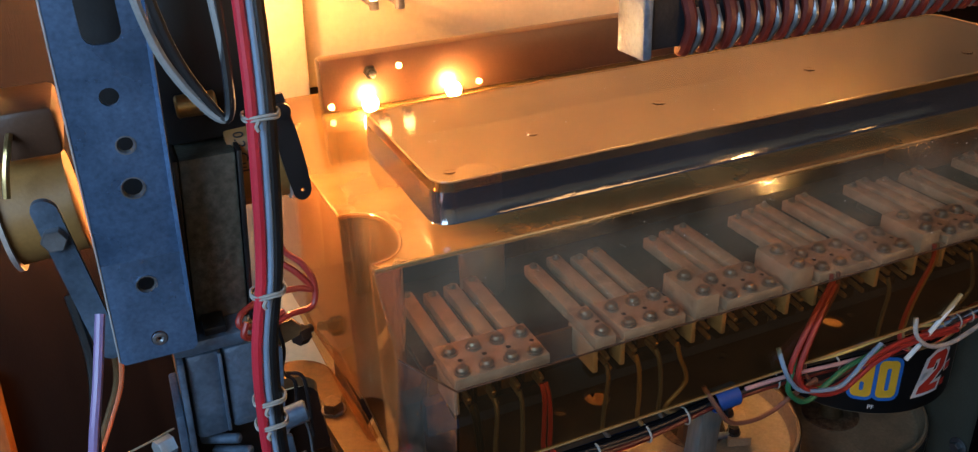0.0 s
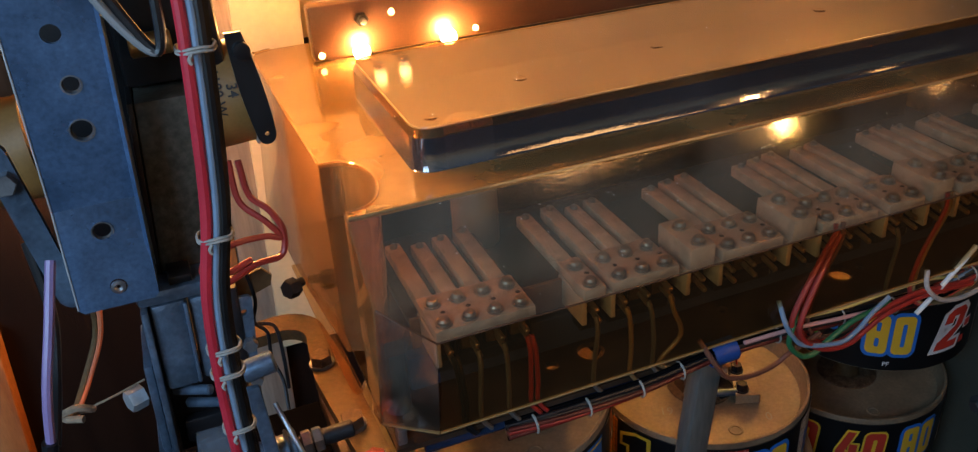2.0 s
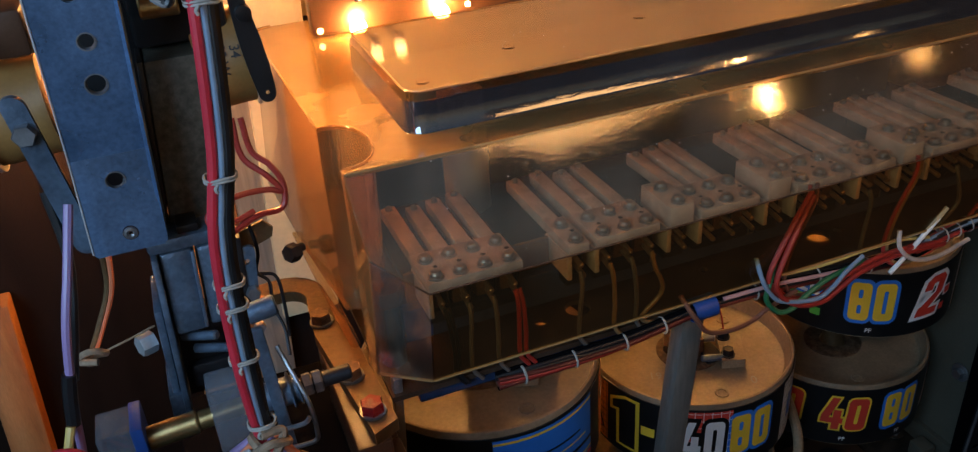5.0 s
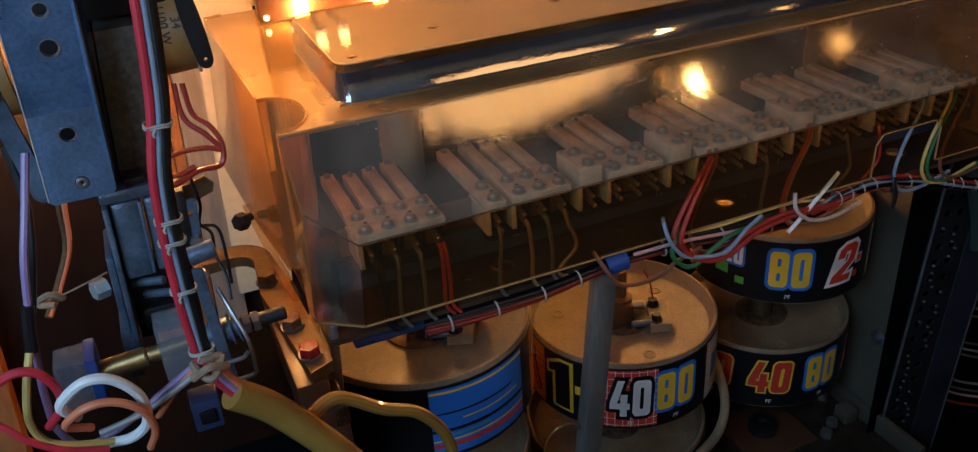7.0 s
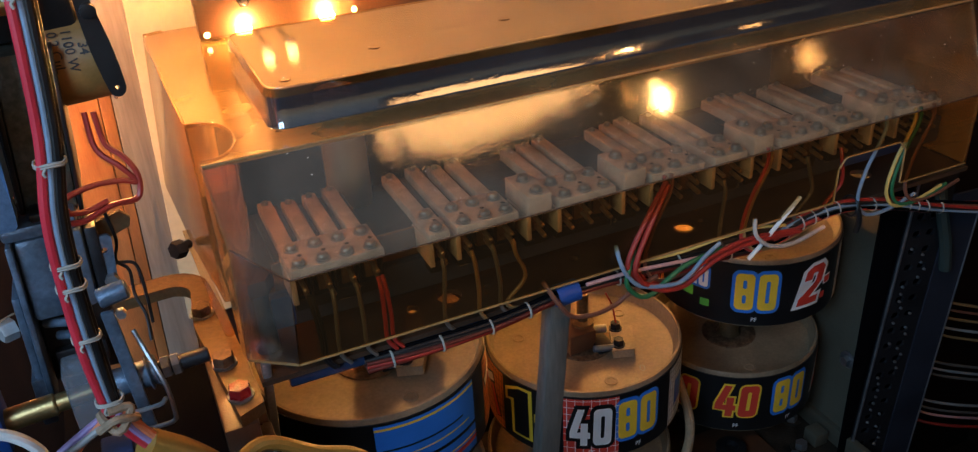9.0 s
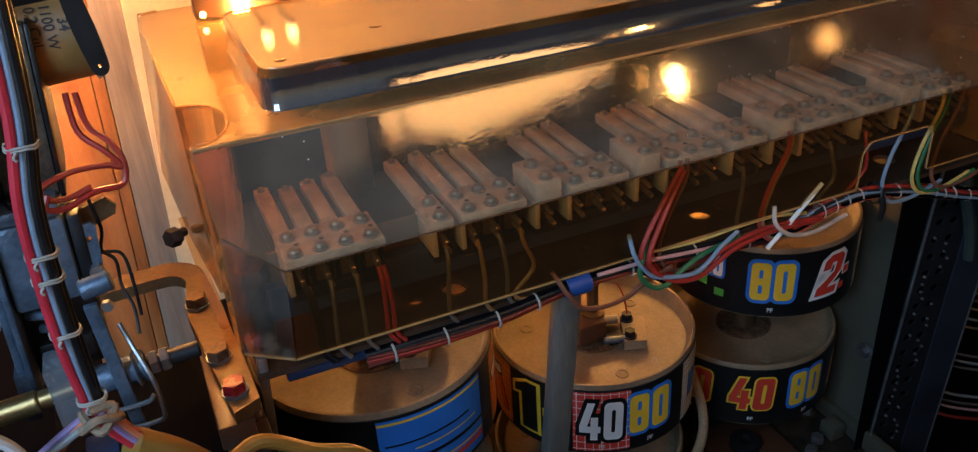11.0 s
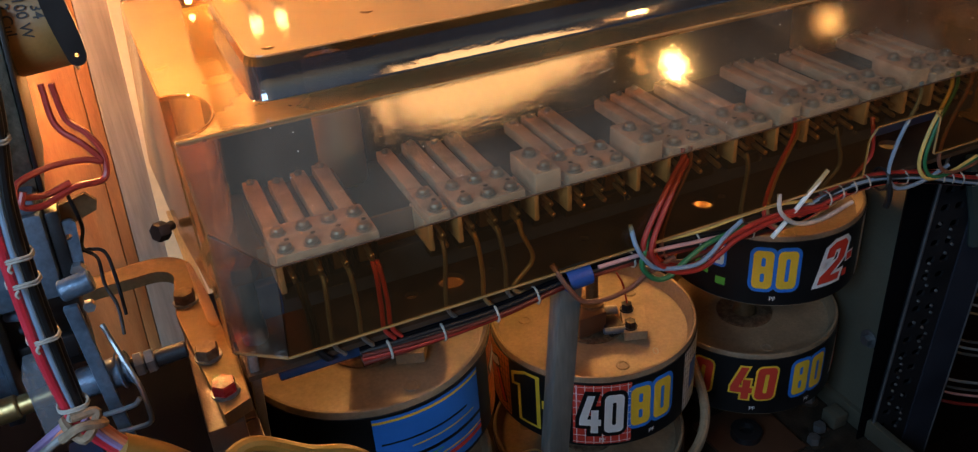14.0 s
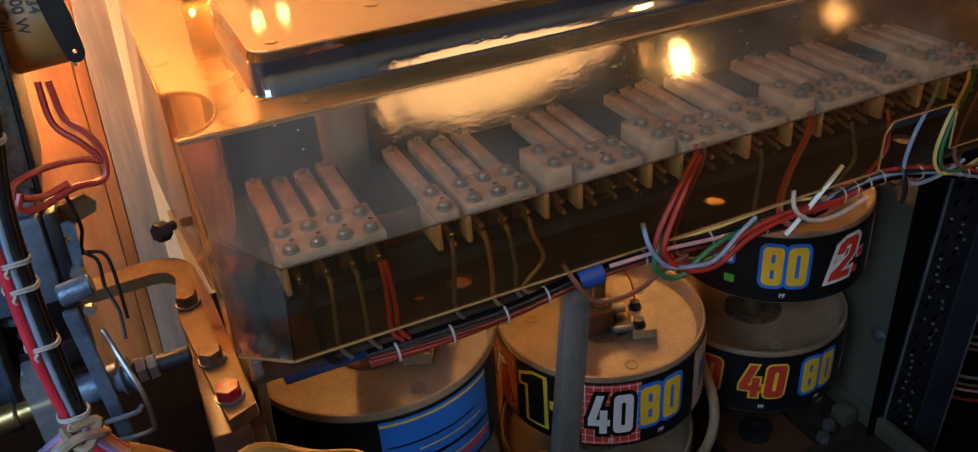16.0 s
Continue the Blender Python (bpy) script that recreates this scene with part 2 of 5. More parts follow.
BULBLOW = glow("small_lamp_glow", (1.0, 0.50, 0.15), 380)


# ---- building helpers ----
from mathutils.geometry import tessellate_polygon


def thing(name, at=(0, 0, 0), label="", category="", group="", kind=""):
    ob = new(name)
    ob.location = at
    ob.empty_display_size = 0.01
    return tagged(ob, label, category, group, kind)


def base(ob):
    p = Vector((0, 0, 0))
    while ob:
        p += Vector(ob.location)
        ob = ob.parent
    return p


def finish(bm, smooth=35):
    bmesh.ops.recalc_face_normals(bm, faces=bm.faces[:])
    for f in bm.faces:
        f.smooth = True
    for e in bm.edges:
        e.smooth = len(e.link_faces) == 2 and e.calc_face_angle(0) < radians(smooth)


def part(name, bm, material, parent=None, label="", smooth=35):
    """One mesh object, given in world coordinates, under a thing or a part."""
    finish(bm, smooth)
    if parent:
        bmesh.ops.translate(bm, verts=bm.verts[:], vec=-base(parent))
    me = bpy.data.meshes.new(name)
    bm.to_mesh(me)
    bm.free()
    me.materials.append(material)
    ob = new(name, me)
    ob.parent = parent
    return tagged(ob, label)


def box(x0, x1, y0, y1, z0, z1, bevel=0.0008, bm=None, seg=2):
    own = bmesh.new()
    bmesh.ops.create_cube(own, size=1)
    for v in own.verts:
        v.co = Vector((x0 + (v.co.x + 0.5) * (x1 - x0), y0 + (v.co.y + 0.5) * (y1 - y0), z0 + (v.co.z + 0.5) * (z1 - z0)))
    if bevel:
        bmesh.ops.bevel(own, geom=own.edges[:], offset=min(bevel, 0.3 * min(abs(x1 - x0), abs(y1 - y0), abs(z1 - z0))), segments=seg, affect="EDGES", profile=0.5)
    return join(bm, own)


def join(bm, own):
    if bm is None:
        return own
    me = bpy.data.meshes.new("tmp")
    own.to_mesh(me)
    own.free()
    bm.from_mesh(me)
    bpy.data.meshes.remove(me)
    return bm


def lathe(profile, at, axis=(0, 0, 1), seg=32, bm=None):
    """Turns (radius, height) points round an axis through at."""
    own = bmesh.new()
    q = Vector((0, 0, 1)).rotation_difference(Vector(axis)).to_matrix()
    rings = []
    for r, h in profile:
        if r < 1e-6:
            rings.append([own.verts.new(q @ Vector((0, 0, h)) + Vector(at))])
        else:
            rings.append([own.verts.new(q @ Vector((r * math.cos(2 * math.pi * i / seg), r * math.sin(2 * math.pi * i / seg), h)) + Vector(at)) for i in range(seg)])
    for a, b in zip(rings, rings[1:]):
        for i in range(seg):
            j = (i + 1) % seg
            if len(a) == 1:
                own.faces.new((a[0], b[i], b[j]))
            elif len(b) == 1:
                own.faces.new((a[i], a[j], b[0]))
            else:
                own.faces.new((a[i], a[j], b[j], b[i]))
    return join(bm, own)


def rod(a, b, r, seg=20, bm=None, chamfer=0.0006):
    a, b = Vector(a), Vector(b)
    l = (b - a).length
    c = min(chamfer, r * 0.4)
    return lathe([(0, 0), (r - c, 0), (r, c), (r, l - c), (r - c, l), (0, l)], a, b - a, seg, bm)


def smooth_path(points, n=6):
    p = [Vector(q) for q in points]
    p = [2 * p[0] - p[1]] + p + [2 * p[-1] - p[-2]]
    out = []
    for i in range(1, len(p) - 2):
        for k in range(n):
            t = k / n
            out.append(0.5 * (2 * p[i] + (p[i + 1] - p[i - 1]) * t + (2 * p[i - 1] - 5 * p[i] + 4 * p[i + 1] - p[i + 2]) * t * t + (3 * p[i] - p[i - 1] - 3 * p[i + 1] + p[i + 2]) * t ** 3))
    return out + [p[-2]]


def tube(points, r, seg=8, n=6, bm=None):
    own = bmesh.new()
    path = smooth_path(points, n)
    rings = []
    up = Vector((0.13, 0.31, 0.94)).normalized()
    for i, c in enumerate(path):
        d = (path[min(i + 1, len(path) - 1)] - path[max(i - 1, 0)]).normalized()
        s = d.cross(up)
        s = s.normalized() if s.length > 1e-4 else d.orthogonal().normalized()
        up = s.cross(d).normalized()
        rings.append([own.verts.new(c + r * (math.cos(2 * math.pi * k / seg) * s + math.sin(2 * math.pi * k / seg) * up)) for k in range(seg)])
    for a, b in zip(rings, rings[1:]):
        for k in range(seg):
            own.faces.new((a[k], a[(k + 1) % seg], b[(k + 1) % seg], b[k]))
    own.faces.new(rings[0])
    own.faces.new(rings[-1][::-1])
    return join(bm, own)


def slab(outline, holes, z0, z1, bm=None, place=None, bevel=0.0):
    """A flat plate with real holes, drawn in its own plane; place turns (u, v, w) into the world."""
    own = bmesh.new()
    loops = [outline] + list(holes)
    flat = [p for l in loops for p in l]
    tris = tessellate_polygon([[Vector((u, v, 0)) for u, v in l] for l in loops])
    put = place if place else (lambda u, v, w: Vector((u, v, w)))
    lo = [own.verts.new(put(u, v, z0)) for u, v in flat]
    hi = [own.verts.new(put(u, v, z1)) for u, v in flat]
    for a, b, c in tris:
        own.faces.new((hi[a], hi[b], hi[c]))
        own.faces.new((lo[c], lo[b], lo[a]))
    k = 0
    for l in loops:
        m = len(l)
        for i in range(m):
            a, b = k + i, k + (i + 1) % m
            own.faces.new((lo[a], lo[b], hi[b], hi[a]))
        k += m
    return join(bm, own)


def ring(cx, cy, r, n=20, ry=None):
    return [(cx + r * math.cos(2 * math.pi * i / n), cy + (ry or r) * math.sin(2 * math.pi * i / n)) for i in range(n)]


def rounded(x0, x1, y0, y1, r, n=6):
    out = []
    for cx, cy, a in ((x1 - r, y1 - r, 0), (x0 + r, y1 - r, 90), (x0 + r, y0 + r, 180), (x1 - r, y0 + r, 270)):
        out += [(cx + r * math.cos(radians(a + 90 * i / n)), cy + r * math.sin(radians(a + 90 * i / n))) for i in range(n + 1)]
    return out


def hexhead(at, r, h, axis=(0, 0, 1), bm=None, turn=0.0):
    own = bmesh.new()
    q = Vector((0, 0, 1)).rotation_difference(Vector(axis)).to_matrix()
    rings = []
    for rr, hh in ((r, 0), (r, h * 0.82), (r * 0.9, h)):
        rings.append([own.verts.new(q @ Vector((rr * math.cos(math.pi * i / 3 + turn), rr * math.sin(math.pi * i / 3 + turn), hh)) + Vector(at)) for i in range(6)])
    for a, b in zip(rings, rings[1:]):
        for i in range(6):
            own.faces.new((a[i], a[(i + 1) % 6], b[(i + 1) % 6], b[i]))
    own.faces.new(rings[0][::-1])
    own.faces.new(rings[-1])
    return join(bm, own)


def text_flat(body, height, narrow=1.0, fat=0.0, gap=1.0):
    """The built-in font's letters as a flat mesh, centred, height metres tall."""
    cu = bpy.data.curves.new("t", "FONT")
    cu.body, cu.size, cu.offset, cu.align_x = body, 1.0, fat, "CENTER"
    cu.resolution_u, cu.space_character = 3, gap
    ob = bpy.data.objects.new("t", cu)
    scene.collection.objects.link(ob)
    dg = bpy.context.evaluated_depsgraph_get()
    me = bpy.data.meshes.new_from_object(ob.evaluated_get(dg))
    bpy.data.objects.remove(ob)
    bpy.data.curves.remove(cu)
    bm = bmesh.new()
    bm.from_mesh(me)
    bpy.data.meshes.remove(me)
    k = height / 0.70
    for v in bm.verts:
        v.co = Vector((v.co.x * k * narrow, (v.co.y - 0.35) * k, 0))
    return bm


def grown(poly, e):
    """A polygon with its edges moved outwards by e."""
    area = sum(poly[i - 1][0] * poly[i][1] - poly[i][0] * poly[i - 1][1] for i in range(len(poly)))
    s = 1 if area > 0 else -1
    out = []
    for i in range(len(poly)):
        p0, p1, p2 = Vector(poly[i - 1]), Vector(poly[i]), Vector(poly[(i + 1) % len(poly)])
        a, c = (p1 - p0).normalized(), (p2 - p1).normalized()
        n1, n2 = Vector((a.y, -a.x)) * s, Vector((c.y, -c.x)) * s
        k = n1 + n2
        k = k / max(0.5, k.dot(n1)) if k.length > 1e-6 else n1
        out.append(tuple(p1 + k * e))
    return out


BLOCK = {
    "0": ([rounded(0, 0.5, 0, 1, 0.13, 4)], [rounded(0.20, 0.30, 0.2, 0.8, 0.04, 3)]),
    "8": ([rounded(0, 0.5, 0, 1, 0.13, 4)], [rounded(0.20, 0.30, 0.59, 0.82, 0.04, 3), rounded(0.20, 0.30, 0.18, 0.41, 0.04, 3)]),
    "4": ([[(-0.03, 0.20), (-0.03, 0.38), (0.17, 1), (0.36, 1), (0.17, 0.37), (0.26, 0.37), (0.26, 0.62), (0.45, 0.62), (0.45, 0.37), (0.52, 0.37), (0.52, 0.20), (0.45, 0.20), (0.45, 0), (0.26, 0), (0.26, 0.20)]], []),
    "2": ([[(0, 0), (0.5, 0), (0.5, 0.18), (0.24, 0.18), (0.5, 0.52), (0.5, 0.88), (0.38, 1), (0.12, 1), (0, 0.88), (0, 0.64), (0.19, 0.64), (0.19, 0.8), (0.31, 0.8), (0.31, 0.57), (0, 0.2)]], []),
    "1": ([[(0.12, 0), (0.38, 0), (0.38, 1), (0.22, 1), (0.0, 0.86), (0.0, 0.70), (0.12, 0.74)]], []),
}


def block_number(digits, height, e, solid, skew=0.0, wide=1.0):
    """Heavy square-cut digits as a flat mesh, centred; e: growth; solid: no counters."""
    bm = bmesh.new()
    gap = 0.60
    x0 = -(gap * (len(digits) - 1) + 0.5) / 2
    for i, d in enumerate(digits):
        for o in BLOCK[d][0]:
            loops = [grown(o, e)] + ([] if solid else [grown(h, -e) for h in BLOCK[d][1]])
            flat = [p for l in loops for p in l]
            vs = [bm.verts.new(((u + x0 + gap * i + skew * (v - 0.5)) * height * wide, (v - 0.5) * height, 0)) for u, v in flat]
            for t3 in tessellate_polygon([[Vector((u, v, 0)) for u, v in l] for l in loops]):
                bm.faces.new([vs[k] for k in t3])
    return bm


# verticals of the machine lean a little against its long axis
LEAN = 0.045


def lean(bm, z0=0.06, k=LEAN):
    for v in bm.verts:
        v.co.x += k * (v.co.z - z0)
    return bm


# ---- cabinet ----
part("floor", box(-0.35, 0.75, -0.03, 0.62, -0.36, -0.34, 0.001), DARKWOOD).update_tag()
tagged(bpy.data.objects["floor"], "dark brown wooden cabinet floor", "floor", kind="structure")
tagged(part("ceiling", box(-0.35, 0.75, -0.03, 0.62, 0.60, 0.62, 0.001), DARKWOOD), "dark wooden cabinet top", "ceiling", kind="structure")
tagged(part("wall_left", box(-0.35, -0.33, 0.22, 0.62, -0.34, 0.60, 0.001), DARKWOOD), "dark reddish wooden cabinet side", "wall", kind="structure")
tagged(part("wall_right", box(0.73, 0.75, -0.03, 0.62, -0.34, 0.60, 0.001), DARKWOOD), "dark wooden cabinet side", "wall", kind="structure")
tagged(part("wall_back", box(-0.33, 0.73, 0.60, 0.62, -0.34, 0.60, 0.001), CREAM), "cream-painted cabinet back lit by warm lamps", "wall", kind="structure")
# Out of view; added to keep sky light off the drums.
tagged(part("wall_front", box(-0.33, 0.73, -0.045, -0.030, -0.34, 0.135, 0.001), DARKWOOD), "unseen dark board that keeps outside light off the drums", "wall", kind="structure")
tagged(part("wall_inner", lean(box(0.066, 0.70, 0.485, 0.497, 0.150, 0.56, 0.001), 0.15), CREAM), "cream-painted inner back panel, brightly lit by warm bulbs", "wall", kind="structure")
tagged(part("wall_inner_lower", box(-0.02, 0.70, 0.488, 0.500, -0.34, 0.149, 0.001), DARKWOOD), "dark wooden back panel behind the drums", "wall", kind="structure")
tagged(part("wall_inner_side", lean(box(0.0655, 0.104, 0.474, 0.4845, -0.05, 0.56, 0.001), 0.15), CREAM), "cream-painted panel beside the clear cover", "wall", kind="structure")
# Unlit stretch beside the lit wood; its shade is put into DARKWOOD.
tagged(part("wall_dark_panel", lean(box(-0.33, -0.0005, 0.485, 0.497, -0.34, 0.56, 0.001)), DARKWOOD), "reddish wooden panel, its unlit stretch put into a darker colour", "wall", kind="structure")
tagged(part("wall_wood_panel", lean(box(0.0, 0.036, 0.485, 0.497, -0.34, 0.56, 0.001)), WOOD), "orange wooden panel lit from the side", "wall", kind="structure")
tagged(part("trim_orange", lean(box(0.0365, 0.0435, 0.482, 0.492, -0.20, 0.56, 0.0008)), WOOD), "narrow orange wooden edge strip", "trim", kind="structure")
tagged(part("trim_aluminium", lean(box(0.044, 0.0645, 0.478, 0.492, -0.20, 0.56, 0.001)), ALU), "pale brushed aluminium edge strip beside the wood", "trim", kind="structure")
tagged(part("trim_brown_rail", box(0.100, 0.60, 0.422, 0.432, 0.1545, 0.183, 0.0015), BROWN), "dark brown glossy rail behind the clear cover", "trim", kind="structure")

tagged(part("trim_batten", lean(box(-0.1250, -0.1020, 0.466, 0.4845, -0.34, 0.015, 0.0015), -0.05, 0.07), WOOD), "orange wooden batten on the dark panel", "trim", kind="structure")

# ---- clear cover over the contacts ----
cover = thing("contact_cover", (0.28, 0.33, 0.062), "amber-tinted clear plastic cover over rows of contacts", "cover")
XR = 0.488
ZC, ZT = 0.104, 0.153
scallop = [(0.0750 + 0.0168 * max(0.0, math.sin(radians(a))) ** 0.75, 0.2765 + 0.0225 * math.cos(radians(a))) for a in range(0, 181, 12)]


def cover_piece(name, material, faces, label):
    """Panes of the cover from their corners, with thickness and rounded folds."""
    bm = bmesh.new()
    for f in faces:
        bm.faces.new([bm.verts.new(p) for p in f])
    bmesh.ops.remove_doubles(bm, verts=bm.verts[:], dist=0.00001)
    ob = part(name, bm, material, cover, label, smooth=30)
    m = ob.modifiers.new("thick", "SOLIDIFY")
    m.thickness, m.offset = 0.0014, 0
    return ob


FOLD = (0.0772, 0.2378, 0.1215)
cover_piece("front_pane", ACRYLIC, [[(XR, 0.249, ZT), (0.0748, 0.2492, ZT), FOLD, (0.0970, 0.232, ZC), (XR, 0.232, ZC)]], "clear dusty sloping front pane, room reflection put into its film")
low = [[(a, 0.232, ZC), (b, 0.232, ZC), (b, 0.232, 0.088), (a, 0.232, 0.088)] for a, b in ((0.097, 0.389), (0.389, 0.437), (0.437, XR))]
low += [[(0.097, 0.232, 0.088), (0.389, 0.232, 0.088), (0.389, 0.232, 0.062), (0.0945, 0.232, 0.062)], [(0.437, 0.232, 0.088), (XR, 0.232, 0.088), (XR, 0.232, 0.062), (0.437, 0.232, 0.062)]]
cover_piece("lower_pane", ACRYLIC_LOW, low, "amber upright lower pane with a cut-out")
cover_piece("corner_pane", ACRYLIC_CORNER, [[FOLD, (0.0970, 0.232, ZC), (0.0945, 0.232, 0.062), (0.0755, 0.2465, 0.062)]], "clear bevelled corner pane")
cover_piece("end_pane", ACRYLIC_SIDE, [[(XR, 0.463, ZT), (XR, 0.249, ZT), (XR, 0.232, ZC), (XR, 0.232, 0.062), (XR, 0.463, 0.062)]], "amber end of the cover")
line = [(0.0748, 0.2492)] + list(reversed(scallop)) + [(0.0735, 0.36), (0.0722, 0.452), (0.075, 0.460), (0.083, 0.463)]
foot_line = [(0.0755, 0.2465)] + [(0.0745 + 0.75 * (x - 0.0750), y) for x, y in reversed(scallop)] + [(0.0690, 0.36), (0.0640, 0.452), (0.067, 0.460), (0.083, 0.463)]
side = [[(*line[0], ZT), FOLD, (*foot_line[0], 0.062)]]
for i in range(len(line) - 1):
    side.append([(*line[i], ZT), (*line[i + 1], ZT), (*foot_line[i + 1], 0.062), (*foot_line[i], 0.062)])
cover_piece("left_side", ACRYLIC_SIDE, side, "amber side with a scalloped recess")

# top with its raised field
inner = rounded(0.1070, 0.475, 0.271, 0.372, 0.008)
top_in = rounded(0.1085, 0.473, 0.2730, 0.3695, 0.008)
foot = rounded(0.1064, 0.4756, 0.2704, 0.3726, 0.0085)
outer = [(XR, 0.249)] + line + [(XR, 0.463)]
bm = bmesh.new()
flat = outer + foot
vs = [bm.verts.new((x, y, 0.1532)) for x, y in flat]
for t3 in tessellate_polygon([[Vector((x, y, 0)) for x, y in outer], [Vector((x, y, 0)) for x, y in foot]]):
    bm.faces.new([vs[i] for i in t3])
part("ledge", bm, ACRYLIC_LEDGE, cover, "dusty amber ledge round the raised field, lit gold put into its film").modifiers.new("thick", "SOLIDIFY").thickness = 0.0014
bm = bmesh.new()
rings = [[bm.verts.new((x, y, z)) for x, y in loop] for loop, z in ((inner, 0.1668), (top_in, 0.1702))]
for i in range(len(inner)):
    j = (i + 1) % len(inner)
    bm.faces.new((rings[0][i], rings[0][j], rings[1][j], rings[1][i]))
bm.faces.new(rings[1])
top = part("raised_field", bm, ACRYLIC_TOP, cover, "dusty amber raised field, golden wall reflection put into its film", smooth=40)
m = top.modifiers.new("thick", "SOLIDIFY")
m.thickness, m.offset = 0.0014, -1
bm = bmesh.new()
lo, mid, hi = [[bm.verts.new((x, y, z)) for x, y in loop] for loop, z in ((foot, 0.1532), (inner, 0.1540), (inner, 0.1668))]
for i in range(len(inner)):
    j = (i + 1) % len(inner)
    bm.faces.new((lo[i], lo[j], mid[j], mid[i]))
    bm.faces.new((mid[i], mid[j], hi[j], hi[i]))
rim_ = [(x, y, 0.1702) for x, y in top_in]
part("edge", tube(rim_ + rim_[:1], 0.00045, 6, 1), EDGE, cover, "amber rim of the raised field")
step = part("step", bm, ACRYLIC_STEP, cover, "upright step round the raised field, dark reflection put into its tint", smooth=40)
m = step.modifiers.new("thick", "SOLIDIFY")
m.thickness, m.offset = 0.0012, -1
bm = slab([(0.0650, 0.385), (0.0680, 0.300), (0.0695, 0.2725), (0.0712, 0.2700), (0.0738, 0.2715), (0.0728, 0.300), (0.0688, 0.385)], [], 0.0605, 0.0620)
part("flange", bm, ACRYLIC_LOW, cover, "flat amber flange at the cover's foot")
for x, y, r in ((0.118, 0.283, 0.0022), (0.165, 0.305, 0.0024), (0.235, 0.312, 0.0024), (0.330, 0.318, 0.0024), (0.42, 0.30, 0.0024)):
    part("moulding_mark", lathe([(r * 1.2, 0), (r, 0.00022), (r * 0.8, 0.00012), (0, 0.00012)], (x, y, 0.1704), seg=18), ACRYLIC_TOP, cover, "round moulding mark")

# Amber rods put the light caught by the edges into colour.
for a, r in (([(XR, 0.2488, 0.1535), (0.30, 0.2488, 0.1535), (0.0748, 0.2490, 0.1535)], 0.0006), ([(XR, 0.2318, 0.0622), (0.4375, 0.2318, 0.0622)], 0.0006), ([(0.389, 0.2318, 0.0622), (0.25, 0.2318, 0.0622), (0.0945, 0.2318, 0.0622), (0.0755, 0.2463, 0.0622)], 0.0007), ([(0.389, 0.2318, 0.0625), (0.3895, 0.2318, 0.082), (0.394, 0.2318, 0.088), (0.432, 0.2318, 0.088), (0.4368, 0.2318, 0.083), (0.437, 0.2318, 0.0625)], 0.0006)):
    own = bmesh.new()
    for p, q in zip(a, a[1:]):
        rod(p, q, r, 8, own)
    part("edge", own, EDGE, cover, "amber rod drawing the light caught on the cut edge")
# A brown rod puts in the fold's dark line.
own = rod((XR, 0.2319, ZC), (0.097, 0.2319, ZC), 0.0004, 8)
rod((0.097, 0.2319, ZC), FOLD, 0.0004, 8, own)
part("crease", own, BROWN, cover, "dark crease across the pane")
part("edge", rod((0.0749, 0.2490, 0.153), FOLD, 0.0004, 8, rod(FOLD, (0.0755, 0.2463, 0.0625), 0.0004, 8)), ACRYLIC_SIDE, cover, "rounded corner edge")
part("edge", tube([(x, y, 0.1535) for x, y in scallop], 0.0005, 7, 2), ACRYLIC_SIDE, cover, "rounded rim of the recess")
part("edge", tube([(0.0748, 0.300, 0.1534), (0.0735, 0.36, 0.1534), (0.0722, 0.452, 0.1534), (0.0755, 0.4605, 0.1534), (0.083, 0.463, 0.1534)], 0.0006, 7, 4), EDGE, cover, "rounded amber side edge")

fb = thing("flange_bolt", (0.061, 0.357, 0.064), "dark rusty hexagonal bolt on the cover's flange", "bolt")
part("head", hexhead((0.0625, 0.356, 0.0665), 0.0050, 0.006, (-0.8, -0.55, 0.2)), BLACKENED, fb)
part("shank", rod((0.062, 0.3575, 0.0665), (0.067, 0.3605, 0.0660), 0.0024, 12), BLACKENED, fb)

# ---- mounting plate with contacts ----
plate = thing("mounting_plate", (0.28, 0.33, 0.053), "dark steel mounting plate with punched round holes", "plate")
holes = [ring(0.175, 0.261, 0.0062, 20), ring(0.155, 0.259, 0.0030, 14), ring(0.195, 0.260, 0.0016, 12), ring(0.314, 0.262, 0.0058, 20), ring(0.326, 0.262, 0.002, 12), ring(0.440, 0.262, 0.006, 20), ring(0.245, 0.262, 0.0026, 14)]
part("sheet", slab([(0.078, 0.238), (0.50, 0.238), (0.50, 0.44), (0.078, 0.44)], holes, 0.052, 0.0545), BROWNPLATE, plate)
part("front_rail", box(0.090, 0.486, 0.2515, 0.2575, 0.0695, 0.0855, 0.0006), RAILNAVY, plate, "dark blue-black front rail with white marks")
part("contact_strip", box(0.094, 0.486, 0.2582, 0.2600, 0.0806, 0.0985, 0.0004), FIBRE, plate, "brown fibre strip behind the pins")
part("rear_shelf", box(0.100, 0.486, 0.262, 0.34, 0.076, 0.080, 0.0006), NAVY, plate, "dark blue contact shelf")
for x in (0.122, 0.180, 0.206, 0.262, 0.338, 0.40):
    bm = text_flat("13" if x > 0.19 else "L2", 0.0042, 0.8)
    for v in bm.verts:
        v.co = Vector((x + v.co.x, 0.2512, 0.0780 + v.co.y))
    part("rail_mark", bm, GREYW, plate, "small printed mark")
